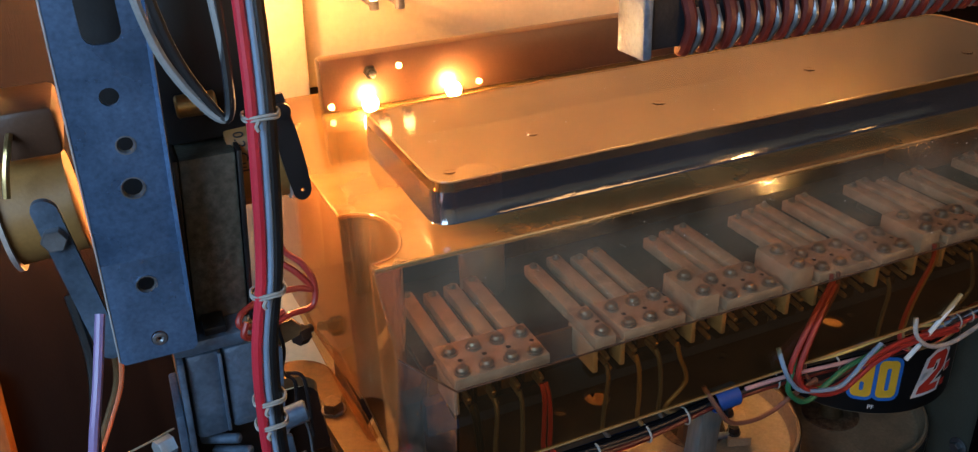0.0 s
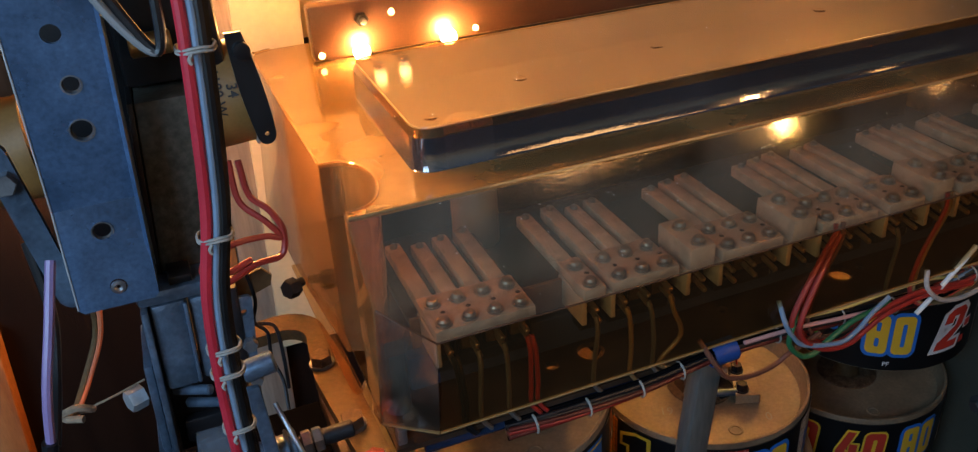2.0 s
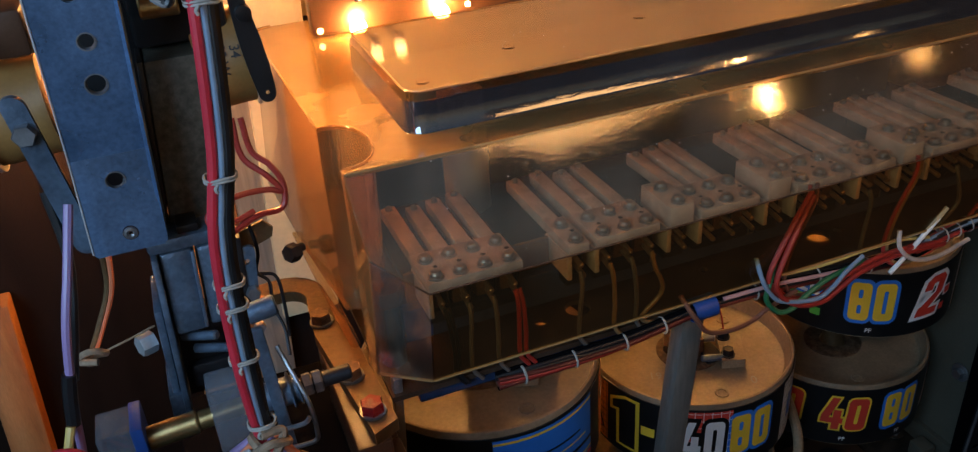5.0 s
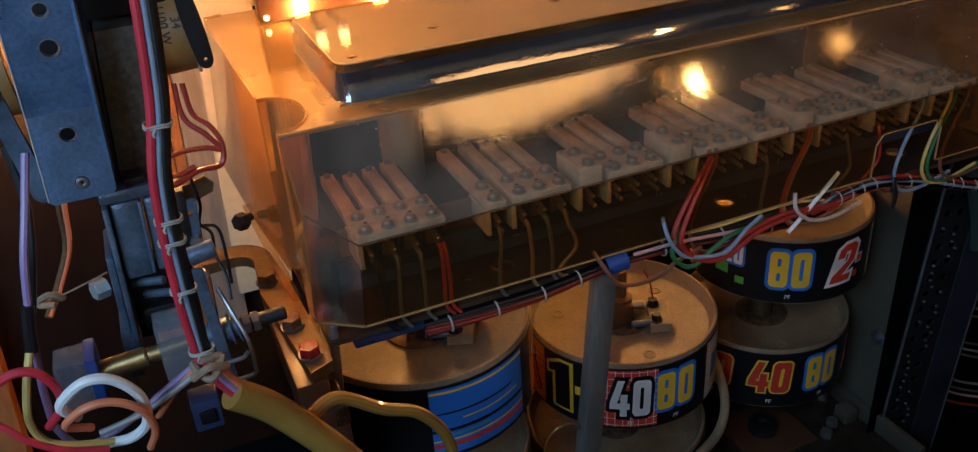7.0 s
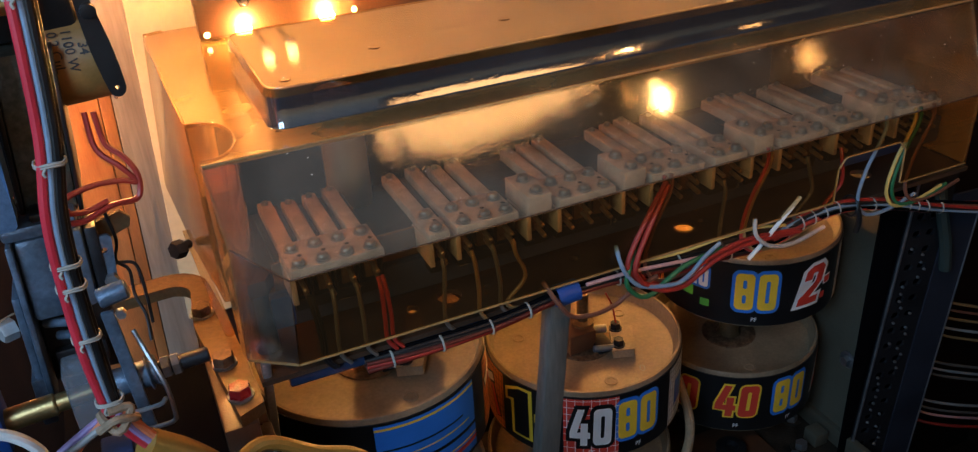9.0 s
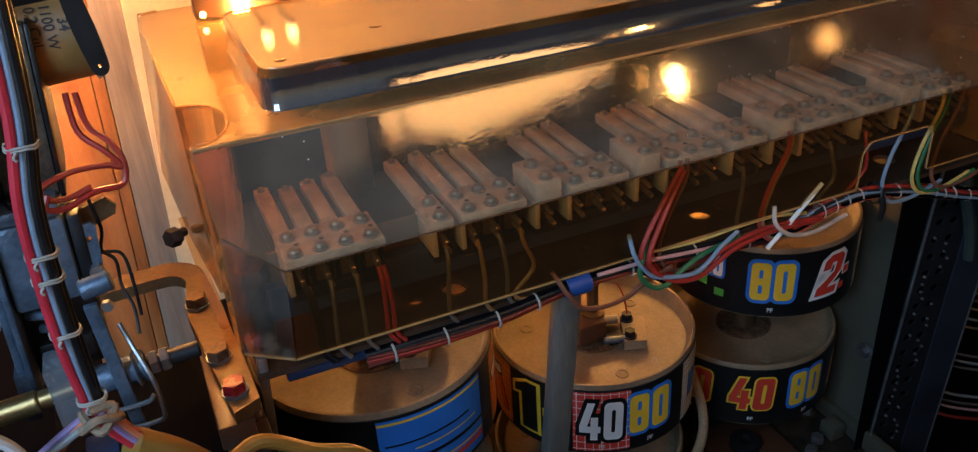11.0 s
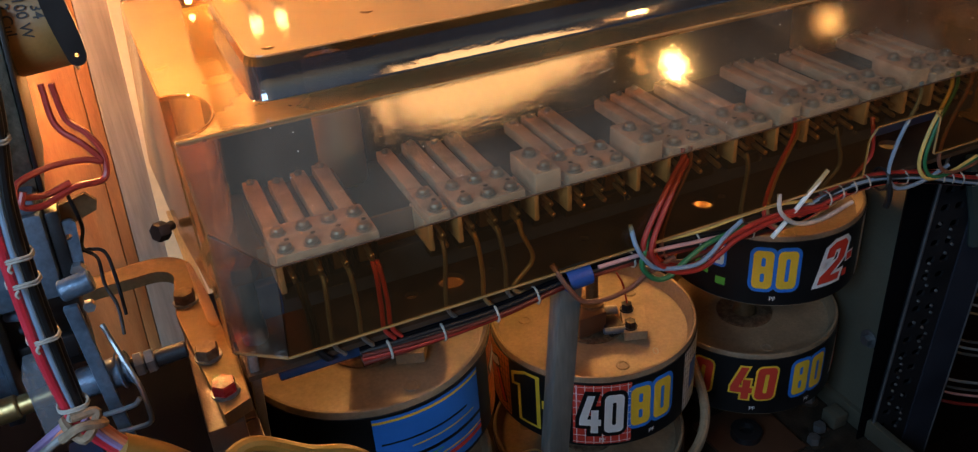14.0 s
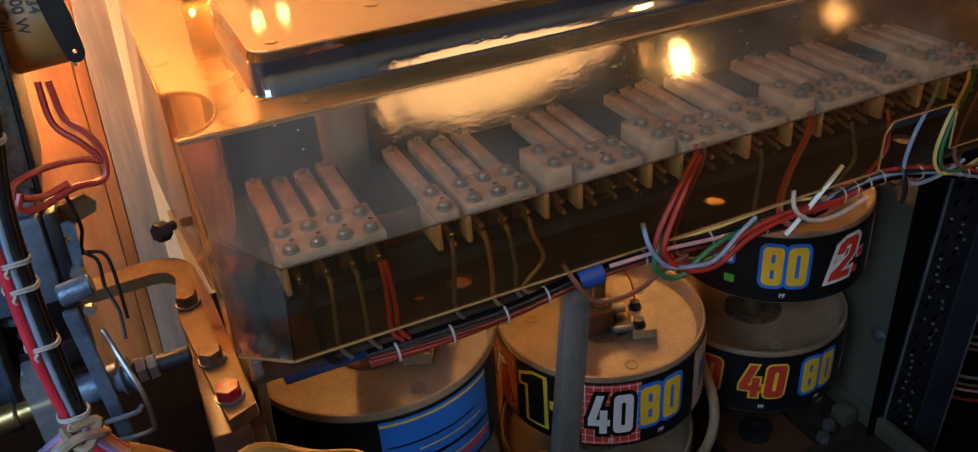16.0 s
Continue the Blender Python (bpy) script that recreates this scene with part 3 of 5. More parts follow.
# Added board; the dim interior is put into its dark colour.
part("back_board", box(0.10, 0.486, 0.398, 0.402, 0.055, 0.150, 0.0006), NAVY, plate, "added board, darkened for the dim space behind the contacts")


def contact_set(x, n, tall=False, pitch=0.0105):
    """A bone-coloured contact block with n leaf springs, screws and solder pins."""
    th = thing("contact_block", (x + n * pitch / 2, 0.25, 0.084), "bone-coloured plastic contact block with leaf springs and screws" if not tall else "tall bone-coloured contact block with two screws", "contact block", "contacts under the cover")
    z1 = 0.104 if not tall else 0.1095
    x1 = x + n * pitch - 0.0008
    part("body", box(x, x1, 0.2385, 0.264, 0.0990, z1, 0.0008), BONE, th)
    # The carrier's dark colour stands for the shaded gap.
    part("carrier", box(x + 0.001, x1 - 0.001, 0.2445, 0.263, 0.0803, 0.0860, 0.0006), NAVY, th, "carrier below the block, darkened for the shaded gap")
    for i in range(n):
        c = x + (i + 0.5) * pitch - 0.0004
        # Brown of the lugs holds the shadow under the block.
        part("front_lug", box(c - 0.0030, c + 0.0030, 0.2470, 0.262, 0.0862, 0.0988, 0.0005), YELPASS, th, "metal lug below the block, shadow put into its brown")
        # Dark filler makes the slot between lugs read as shade.
        part("separator", box(c + 0.0040, c + 0.0050, 0.2445, 0.262, 0.0862, 0.0988, 0.0002), BLACKENED, th, "dark filler put in the slot for its shade")
        if not tall:
            long = 0.306 + 0.0022 * ((i * 7 + int(x * 1000)) % 3)
            part("leaf_arm", box(c - 0.0043, c + 0.0026, 0.2642, long, 0.0980, 0.1037, 0.0007), BONE, th, "bone-coloured contact arm")
            # The spring is dark so that the gap between arms reads dark.
            part("leaf_spring", box(c + 0.0033, c + 0.0045, 0.2645, long - 0.004, 0.090, 0.1018, 0.0003), BLACKENED, th, "dark leaf spring, also darkening the slot between arms")
            part("contact_rivet", lathe([(0.0018, 0), (0.0018, 0.0010), (0.0011, 0.0018), (0, 0.0019)], (c - 0.0009, long - 0.0035, 0.1037), seg=12), STEEL, th, "grey contact rivet")
            part("dark_hole", lathe([(0.0011, 0.0002), (0, 0.0003)], (c + 0.0021, 0.2500, z1), seg=10), BLACK, th, "small dark hole")
        for y in (0.2425, 0.2565):
            part("washer", lathe([(0.0034, 0), (0.0034, 0.0006), (0, 0.0006)], (c, y, z1), seg=16), STEEL, th, "steel washer")
            part("screw", lathe([(0.0026, 0), (0.0026, 0.0014), (0.0019, 0.0023), (0, 0.0025)], (c, y, z1 + 0.0006), seg=14), STEEL, th, "steel screw")
        part("solder_pin", rod((c, 0.2465, 0.0952), (c + 0.0004, 0.2372, 0.0936), 0.0012, 8), TINNED, th, "tinned solder pin")
        part("solder_pin", rod((c + 0.0010, 0.2465, 0.0900), (c + 0.0014, 0.2372, 0.0882), 0.0012, 8), TINNED, th, "tinned solder pin")
    part("end_wall", box(x - 0.0004, x + 0.0020, 0.2400, 0.262, 0.0862, 0.0988, 0.0005), BONE, th, "bone-coloured end wall")
    return th


contact_set(0.0985, 4)
contact_set(0.1605, 1)
contact_set(0.1735, 3)
contact_set(0.2090, 1, True, 0.013)
contact_set(0.2250, 3)
contact_set(0.2600, 1, True, 0.013)
contact_set(0.2760, 3)
contact_set(0.3130, 2)
contact_set(0.3370, 1, True, 0.013)
contact_set(0.3550, 3)
contact_set(0.3930, 2)
contact_set(0.4180, 1, True, 0.013)
contact_set(0.4360, 3)

can = thing("capacitor_can", (0.155, 0.335, 0.08), "grey aluminium capacitor can standing on the shelf", "capacitor")
part("body", lathe([(0, 0.0803), (0.0115, 0.0803), (0.0115, 0.142), (0.0105, 0.1435), (0.0095, 0.1428), (0, 0.1428)], (0.151, 0.336, 0), seg=32), CANALU, can)
stud = thing("spacer_stud", (0.083, 0.262, 0.055), "greenish grey threaded spacer stud with a tan nut", "stud")
part("stem", lathe([(0, 0.0547), (0.0055, 0.0547), (0.0055, 0.085), (0.004, 0.086), (0, 0.086)], (0.086, 0.262, 0), seg=18), DULL, stud)
part("nut", hexhead((0.086, 0.262, 0.0862), 0.008, 0.007), YELPASS, stud, "tan hexagonal nut")

# ---- lamp bulbs on the rail and unseen fill bulbs ----
def bulb(x, y, z, r, material, stand, back=0.0):
    th = thing("rail_or_fill_bulb", (x, y, z - r), "small glowing warm-white filament bulb in a metal holder, added out of sight except on the rail", "bulb", "bulbs")
    part("glass", lathe([(0, -r), (r * 0.38, -r * 0.92), (r * 0.7, -r * 0.7), (r * 0.92, -r * 0.38), (r, 0), (r * 0.92, r * 0.38), (r * 0.7, r * 0.7), (r * 0.38, r * 0.92), (0, r)], (x, y, z), seg=20), material, th)
    part("holder", lathe([(0, 0), (r * 0.8, 0), (r * 0.8, stand), (0, stand)], (x, y, z - r - stand + r * 0.2), seg=16), STEEL, th, "metal bulb holder")
    if back:
        part("stem", rod((x, y, z - r - stand * 0.5), (x, back, z - r - stand * 0.5), 0.0014, 10), STEEL, th, "thin steel stem to the wall")
    return th


bulb(0.1235, 0.415, 0.1585, 0.0044, BULBLOW, 0.0012)
bulb(0.1710, 0.415, 0.1585, 0.0044, BULBLOW, 0.0012)
for x, z in ((0.1430, 0.1745), (0.1890, 0.1585), (0.1040, 0.1575)):
    th = thing("indicator_lamp", (x, 0.4205, z), "tiny glowing indicator lamp set in the brown rail", "lamp", "indicator lamps")
    part("lens", lathe([(0.0017, 0), (0.0015, 0.001), (0.0008, 0.0016), (0, 0.0018)], (x, 0.4219, z), (0, -1, 0), 12), BULBDIM, th)
nut_ = thing("rail_nut", (0.1265, 0.4205, 0.172), "dark hexagonal nut on the brown rail", "nut")
part("nut", hexhead((0.1265, 0.4218, 0.1735), 0.0036, 0.004, (0, -1, 0)), BLACKENED, nut_)
part("stud", rod((0.1265, 0.4180, 0.1735), (0.1265, 0.4140, 0.1735), 0.0016, 10), STEEL, nut_)
# Placed for the two spots mirrored in the raised field.
bulb(0.1390, 0.445, 0.2080, 0.0034, BULBDIM, 0.005, 0.486)
bulb(0.1535, 0.445, 0.2070, 0.0034, BULBDIM, 0.005, 0.486)
# Out of view above, lighting the back wall and the cover's top.
bulb(0.150, 0.430, 0.315, 0.0055, BULB, 0.008, 0.486)
bulb(0.300, 0.430, 0.315, 0.0055, BULBMID, 0.008, 0.486)
bulb(0.500, 0.440, 0.300, 0.0055, BULBMID, 0.008, 0.486)
# Hidden bulbs added to brighten the drum tops and the steel panel.
bulb(0.172, 0.428, 0.034, 0.0045, BULBUNDER, 0.006, 0.489)
bulb(0.380, 0.452, 0.036, 0.0056, BULBUNDER, 0.006, 0.489)
bulb(0.492, 0.462, 0.004, 0.0046, BULBLOW, 0.006, 0.489)
# Unseen bulbs added to brighten the left wood and the cover's side.
bulb(0.052, 0.420, 0.245, 0.0045, BULBBIG, 0.006, 0.480)
bulb(0.044, 0.305, 0.188, 0.0040, BULBFILL, 0.006)
bulb(-0.022, 0.440, 0.100, 0.0040, BULBMID, 0.006, 0.486)

# Out of view; added for the glow it mirrors in the sloping pane.
strip = thing("reflection_lamp_strip", (0.47, -0.01, 0.22), "unseen warm panel and bulbs on a dark bar, mirrored in the pane", "lamp")
part("bar", box(0.205, 0.729, -0.020, -0.0145, 0.180, 0.262, 0.001), BLACKENED, strip)
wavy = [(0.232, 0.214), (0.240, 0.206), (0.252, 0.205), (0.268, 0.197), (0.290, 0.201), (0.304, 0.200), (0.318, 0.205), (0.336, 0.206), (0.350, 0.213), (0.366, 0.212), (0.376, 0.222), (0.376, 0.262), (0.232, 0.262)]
part("reflected_glow_panel", slab(wavy, [], -0.0140, -0.0100, place=lambda u, v, w: Vector((u, w, v))), PANELGLOW, strip, "unseen glowing panel, cut ragged to shape the glow mirrored in the pane")
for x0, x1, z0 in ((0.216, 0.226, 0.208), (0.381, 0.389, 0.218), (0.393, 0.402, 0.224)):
    part("reflected_glow_panel", slab(rounded(x0, x1, z0, 0.256, 0.003, 4), [], -0.0140, -0.0100, place=lambda u, v, w: Vector((u, w, v))), PANELGLOW, strip, "narrow unseen glow strip for the pane's reflection")
for x, z, r, h in ((0.442, 0.198, 0.0030, 0.0075), (0.414, 0.208, 0.0016, 0.0055), (0.594, 0.204, 0.0070, 0.0080)):
    part("bulb", lathe([(0, -h), (r * 0.6, -h * 0.93), (r * 0.9, -h * 0.8), (r, -h * 0.5), (r, h * 0.5), (r * 0.9, h * 0.8), (r * 0.6, h * 0.93), (0, h)], (x, 0.004, z), seg=16), BULBSOFT if 0.002 < r < 0.005 else BULBFROST, strip, "unseen glowing warm festoon bulb mirrored in the pane")
    part("socket", rod((x, -0.0142, z + h * 0.4), (x, 0.001, z + h * 0.4), r * 0.6), STEEL, strip)

# ---- drums ----
R, H = 0.0676, 0.0546


def wrap(bm, c, ang, z, r):
    for k in range(-12, 13):
        bmesh.ops.bisect_plane(bm, geom=bm.verts[:] + bm.edges[:] + bm.faces[:], plane_co=(k * 0.0017, 0, 0), plane_no=(1, 0, 0))
    for v in bm.verts:
        a = ang + v.co.x / r
        v.co = Vector((c[0] + r * math.cos(a), c[1] + r * math.sin(a), z + v.co.y))
    return bm


def panel(w, h, n=10):
    bm = bmesh.new()
    a = [bm.verts.new((-w / 2 + w * i / n, -h / 2, 0)) for i in range(n + 1)]
    b = [bm.verts.new((-w / 2 + w * i / n, h / 2, 0)) for i in range(n + 1)]
    for i in range(n):
        bm.faces.new((a[i], a[i + 1], b[i + 1], b[i]))
    return bm


def drum(c, ztop, face, marks, label):
    th = thing("reel_drum", (c[0], c[1], ztop - H), label, "drum", "number drums")
    body = lathe([(0.0095, -0.0105), (0.030, -0.0112), (R - 0.0085, -0.0116), (R - 0.0060, -0.0105), (R - 0.0046, -0.0075), (R - 0.0032, -0.0006), (R - 0.0028, 0), (R - 0.0012, 0), (R - 0.0006, -0.0012), (R - 0.0006, -H), (R - 0.004, -H - 0.0002), (R - 0.006, -H + 0.004), (0.0095, -H + 0.006)], (c[0], c[1], ztop), seg=96)
    part("shell", body, TAN, th, "tan plastic drum shell with a raised rim")
    bandm = bmesh.new()
    lathe([(R - 0.0005, -0.0035), (R, -0.0038), (R, -H + 0.0008), (R - 0.0005, -H + 0.0004)], (c[0], c[1], ztop), seg=96, bm=bandm)
    band = part("printed_band", bandm, DRUMBLACK, th, "glossy black printed band")
    hubm = lathe([(0, -0.050), (0.0095, -0.050), (0.0095, -0.0100), (0.008, -0.006), (0.008, 0.008), (0.004, 0.009), (0.004, 0.03), (0, 0.03)], (c[0], c[1], ztop), seg=24)
    part("hub", hubm, YELPASS, th, "brass-coloured hub and axle")
    part("hub_plate", lathe([(0.0096, -0.0109), (0.021, -0.0109), (0.021, -0.0098), (0.0195, -0.0092), (0.0096, -0.0092)], (c[0], c[1], ztop), seg=36), RUST, th, "stained hub plate")
    for k in range(3):
        a = radians(face + 25 + 120 * k)
        part("vent_boss", lathe([(0.0045, -0.0113), (0.0042, -0.0107), (0.003, -0.0107), (0.0028, -0.0111), (0, -0.0111)], (c[0] + 0.045 * math.cos(a), c[1] + 0.045 * math.sin(a), ztop), seg=18), TAN, th)
    for k, (kind, off) in enumerate(marks):
        a = radians(face + off)
        zc = ztop - H * 0.5 - 0.001
        symbol(kind, c, a, zc, band)
    return th


def word(c, a, z, digits, h, layers, parent, skew=0.0, wide=0.88, dx=0.0):
    for i, (e, solid, material) in enumerate(layers):
        bm = block_number(digits, h, e, solid, skew, wide)
        part("printed_number", wrap(bm, c, a + dx / R, z, R + 0.00025 * (i + 1)), material, parent)


def small_word(c, a, z, parent):
    part("printed_letters", wrap(text_flat("PF", 0.0034, 0.9, 0.012), c, a, z, R + 0.0009), P_WHITE, parent, "small white letters")


def symbol(kind, c, a, z, parent):
    if kind == "80":
        word(c, a, z + 0.003, "80", 0.030, [(0.09, True, P_BLUE), (0.0, False, P_YEL)], parent)
        small_word(c, a, z - 0.0195, parent)
    if kind == "40r":
        word(c, a, z + 0.003, "40", 0.029, [(0.05, True, P_YEL), (0.0, False, P_RED)], parent, 0.06, 0.95)
        small_word(c, a, z - 0.0195, parent)
    if kind == "40w":
        part("printed_panel", wrap(panel(0.036, 0.047), c, a, z, R + 0.0002), P_RED, parent, "red panel with fine lines")
        for i in range(-3, 4):
            part("printed_line", wrap(panel(0.0004, 0.047, 1), c, a + i * 0.0052 / R, z, R + 0.0003), P_WHITE, parent)
        for i in range(-4, 5):
            part("printed_line", wrap(panel(0.036, 0.0004), c, a, z + i * 0.0055, R + 0.0003), P_WHITE, parent)
        word(c, a, z + 0.001, "40", 0.030, [(0.10, True, DRUMBLACK), (0.10, True, DRUMBLACK), (0.0, False, P_WHITE)], parent, 0.03, 0.80)
        small_word(c, a, z - 0.0195, parent)
    if kind == "2":
        word(c, a, z + 0.003, "2", 0.031, [(0.085, True, P_WHITE), (0.0, False, P_RED)], parent, 0.2, 1.15)
        part("printed_bar", wrap(panel(0.008, 0.0075), c, a + 0.0155 / R, z + 0.002, R + 0.0002), P_WHITE, parent)
        part("printed_bar", wrap(panel(0.0062, 0.0055), c, a + 0.0155 / R, z + 0.002, R + 0.0004), P_RED, parent)
        part("printed_bar", wrap(panel(0.005, 0.0055), c, a + 0.012 / R, z - 0.010, R + 0.0004), P_RED, parent)
    if kind == "1":
        word(c, a, z + 0.001, "1", 0.038, [(0.055, True, P_YEL), (0.0, False, DRUMBLACK)], parent, 0.0, 1.25)
        part("printed_bar", wrap(panel(0.009, 0.007), c, a + 0.0145 / R, z + 0.001, R + 0.0002), P_YEL, parent)
    if kind == "20":
        word(c, a, z + 0.009, "20", 0.016, [(0.12, True, P_BLUE), (0.0, False, P_WHITE)], parent)
        part("printed_square", wrap(panel(0.011, 0.009), c, a - 0.009 / R, z - 0.005, R + 0.0002), P_GREEN, parent)
        part("printed_square", wrap(panel(0.007, 0.006), c, a + 0.006 / R, z - 0.012, R + 0.0002), P_GREEN, parent)
    if kind in ("orange", "grid"):
        part("printed_panel", wrap(panel(0.030, 0.047), c, a, z, R + 0.0002), P_ORANGE if kind == "orange" else P_WHITE, parent)
        for i in range(-4, 5):
            part("printed_line", wrap(panel(0.0004, 0.047, 1), c, a + i * 0.0034 / R, z, R + 0.0003), DRUMBLACK, parent)
            part("printed_line", wrap(panel(0.030, 0.0004), c, a, z + i * 0.0052, R + 0.0003), DRUMBLACK, parent)
        if kind == "grid":
            part("printed_shape", wrap(panel(0.014, 0.020), c, a, z, R + 0.0004), P_BLUE, parent)
        else:
            for w, h, dx, dz, m in ((0.0075, 0.026, 0.002, -0.006, DRUMBLACK), (0.0045, 0.024, 0.002, -0.006, P_RED), (0.018, 0.0085, -0.001, 0.011, DRUMBLACK), (0.0155, 0.006, -0.001, 0.011, P_WHITE)):
                bm = panel(w, h)
                for v in bm.verts:
                    x0, y0 = v.co.x + dx, v.co.y + dz
                    v.co = Vector((0.92 * x0 - 0.36 * y0, 0.36 * x0 + 0.92 * y0, 0))
                part("printed_shape", wrap(bm, c, a, z, R + (0.0004 if m is DRUMBLACK else 0.0006)), m, parent, "printed hammer shape")
    if kind == "blue":
        part("printed_panel", wrap(panel(0.064, 0.046, 18), c, a, z, R + 0.0002), P_BLUE, parent)
        for w, h, dx, dz, m in ((0.064, 0.0030, 0, -0.0165, P_RED), (0.064, 0.0010, 0, -0.013, P_YEL), (0.064, 0.0016, 0, 0.0205, P_YEL), (0.050, 0.0012, -0.004, 0.006, DRUMBLACK), (0.040, 0.0008, 0.006, 0.0005, P_YEL), (0.064, 0.0022, 0, -0.006, DRUMBLACK), (0.030, 0.0008, -0.012, -0.0095, P_GREEN)):
            part("printed_bar", wrap(panel(w, h, 18), c, a + dx / R, z + dz, R + 0.0003), m, parent)
    if kind == "redbars":
        for i in range(5):
            part("printed_bar", wrap(panel(0.030, 0.004), c, a, z - 0.016 + i * 0.008, R + 0.0002), P_RED, parent)


drum((0.457, 0.374), -0.0296, -132.5, [("orange", -68), ("20", -25), ("80", 10), ("2", 46), ("grid", 86), ("40r", 160), ("1", 120)], "tan number drum with black printed band, the upper of two")
drum((0.449, 0.374), -0.1242, -132.5, [("40r", -27), ("40r", 11), ("80", 47), ("2", 86), ("grid", -80), ("1", 120)], "tan number drum with black printed band, below another drum")
drum((0.301, 0.351), -0.0665, -120.4, [("orange", -62.5), ("1", -35.5), ("40w", 5.3), ("80", 32.3), ("grid", 70), ("2", 110), ("40r", 150)], "tan number drum with a red-gridded white number")
drum((0.297, 0.351), -0.160, -120.4, [("80", -40), ("40r", 0), ("2", 40)], "tan number drum below another drum")
drum((0.146, 0.328), -0.0066, -102.4, [("blue", 24), ("orange", 76), ("80", 116), ("1", -80)], "tan number drum with blue and red print beside the bracket")
drum((0.142, 0.328), -0.1010, -102.4, [("40r", -20), ("80", 20), ("20", 58)], "tan number drum below another drum, black printed band")

for cx, cy, zt in ((0.301, 0.351, -0.0665), (0.457, 0.374, -0.0296), (0.146, 0.328, -0.0066)):
    th = thing("hub_clamp", (cx, cy, zt), "small brass and steel hub clamp with two screws", "clamp", "clamps on drums")
    zf = zt - 0.0092
    part("block", box(cx - (0.016 if cx > 0.2 else 0.006), cx + 0.004, cy - 0.012, cy + 0.006, zf, zt + 0.006, 0.001), BROWN, th, "brown clamp yoke")
    part("foot", box(cx + 0.002, cx + 0.014, cy - 0.020, cy - 0.004, zf, zf + 0.005, 0.0008), BLACKENED, th, "dark foot")
    part("pin", rod((cx + 0.001, cy - 0.002, zt + 0.0005), (cx + 0.015, cy - 0.007, zt + 0.0005), 0.0030), STEEL, th, "bright steel pin")
    part("stud", rod((cx - 0.002, cy - 0.018, zt - 0.004), (cx + 0.012, cy - 0.023, zt - 0.004), 0.0022), DULL, th)
    own = slab([(cx + 0.0080, cy - 0.0270), (cx + 0.0220, cy - 0.0320), (cx + 0.0350, cy - 0.0080), (cx + 0.0210, cy - 0.0005)], [], zf, zt - 0.0030)
    part("plate", own, TAN, th, "cream plate under the bolts")
    for dx, dy in ((0.0228, -0.0060), (0.0148, -0.0230)):
        part("washer", lathe([(0, 0), (0.0046, 0), (0.0046, 0.0008), (0, 0.0008)], (cx + dx, cy + dy, zt - 0.0030), seg=18), BLACKENED, th)
        part("screw", hexhead((cx + dx, cy + dy, zt - 0.0022), 0.0038, 0.0042), BLACKENED, th, "dark hexagonal bolt")
    part("lead", tube([(cx + 0.0230, cy - 0.006, zt + 0.002), (cx + 0.021, cy - 0.004, zt + 0.016), (cx + 0.017, cy - 0.002, zt + 0.026)], 0.0006, 6), COPPER, th, "thin red lead")

# ---- posts, rails and harness ----
post = thing("support_post", (0.226, 0.245, -0.34), "grey aluminium support post", "post")
part("tube", lean(box(0.2205, 0.2325, 0.241, 0.251, -0.34, 0.0515, 0.0012), 0.045, 0.09), POSTGREY, post)
rodt = thing("support_rod", (0.083, 0.243, -0.34), "thin grey steel upright rod", "rod")
part("bar", lean(box(0.0795, 0.0835, 0.240, 0.245, -0.34, 0.0615, 0.0008), 0.06, 0.06), STEEL, rodt)
for (cx, cy, zz), tx in (((0.268, 0.338, -0.0770), "19"), ((0.322, 0.308, -0.0775), "0")):
    bm = text_flat(tx, 0.007, 0.9)
    for v in bm.verts:
        v.co = Vector((cx + v.co.x * 0.9 + v.co.y * 0.4, cy + v.co.y * 0.9 - v.co.x * 0.4, zz))
    th = thing("pencil_mark", (cx, cy, zz), "faint hand-written number on the drum top", "marking")
    part("stroke", bm, GREYW, th)
rail = thing("lower_rail", (0.28, 0.25, 0.035), "dark blue-painted steel rail under the mounting plate", "rail")
part("bar", box(0.090, 0.2185, 0.2405, 0.2475, 0.0450, 0.0510, 0.001), RAILBLUE, rail)

harness = thing("wire_harness", (0.28, 0.238, 0.045), "bundle of coloured wires tied with white bands", "wires")
random.seed(4)
core = [(0.124, 0.2368, 0.0468), (0.150, 0.2355, 0.0478), (0.185, 0.2350, 0.0490), (0.225, 0.2355, 0.0535), (0.27, 0.236, 0.054), (0.325, 0.238, 0.047), (0.352, 0.237, 0.047), (0.372, 0.237, 0.052), (0.394, 0.237, 0.0545), (0.416, 0.237, 0.052), (0.445, 0.237, 0.0445), (0.479, 0.236, 0.034), (0.53, 0.233, 0.022), (0.58, 0.23, 0.016)]
wirecols = [COPPER, BROWNW, BLACK, BLACK, REDTERM, BLACK, COPPER, BROWNW, BLACK, REDTERM, BLACK, REDTERM, BLACKMATT, BLACKMATT]
for k, m in enumerate(wirecols):
    a = 2.4 * k
    rr = 0.0009 * math.sqrt(k)
    pts = [(x, y + rr * math.cos(a + x * 9) + random.uniform(-.0006, .0006), z + rr * math.sin(a + x * 9) + random.uniform(-.0006, .0006)) for x, y, z in core]
    part("wire", tube(pts, 0.0010, 7, 5), m, harness)
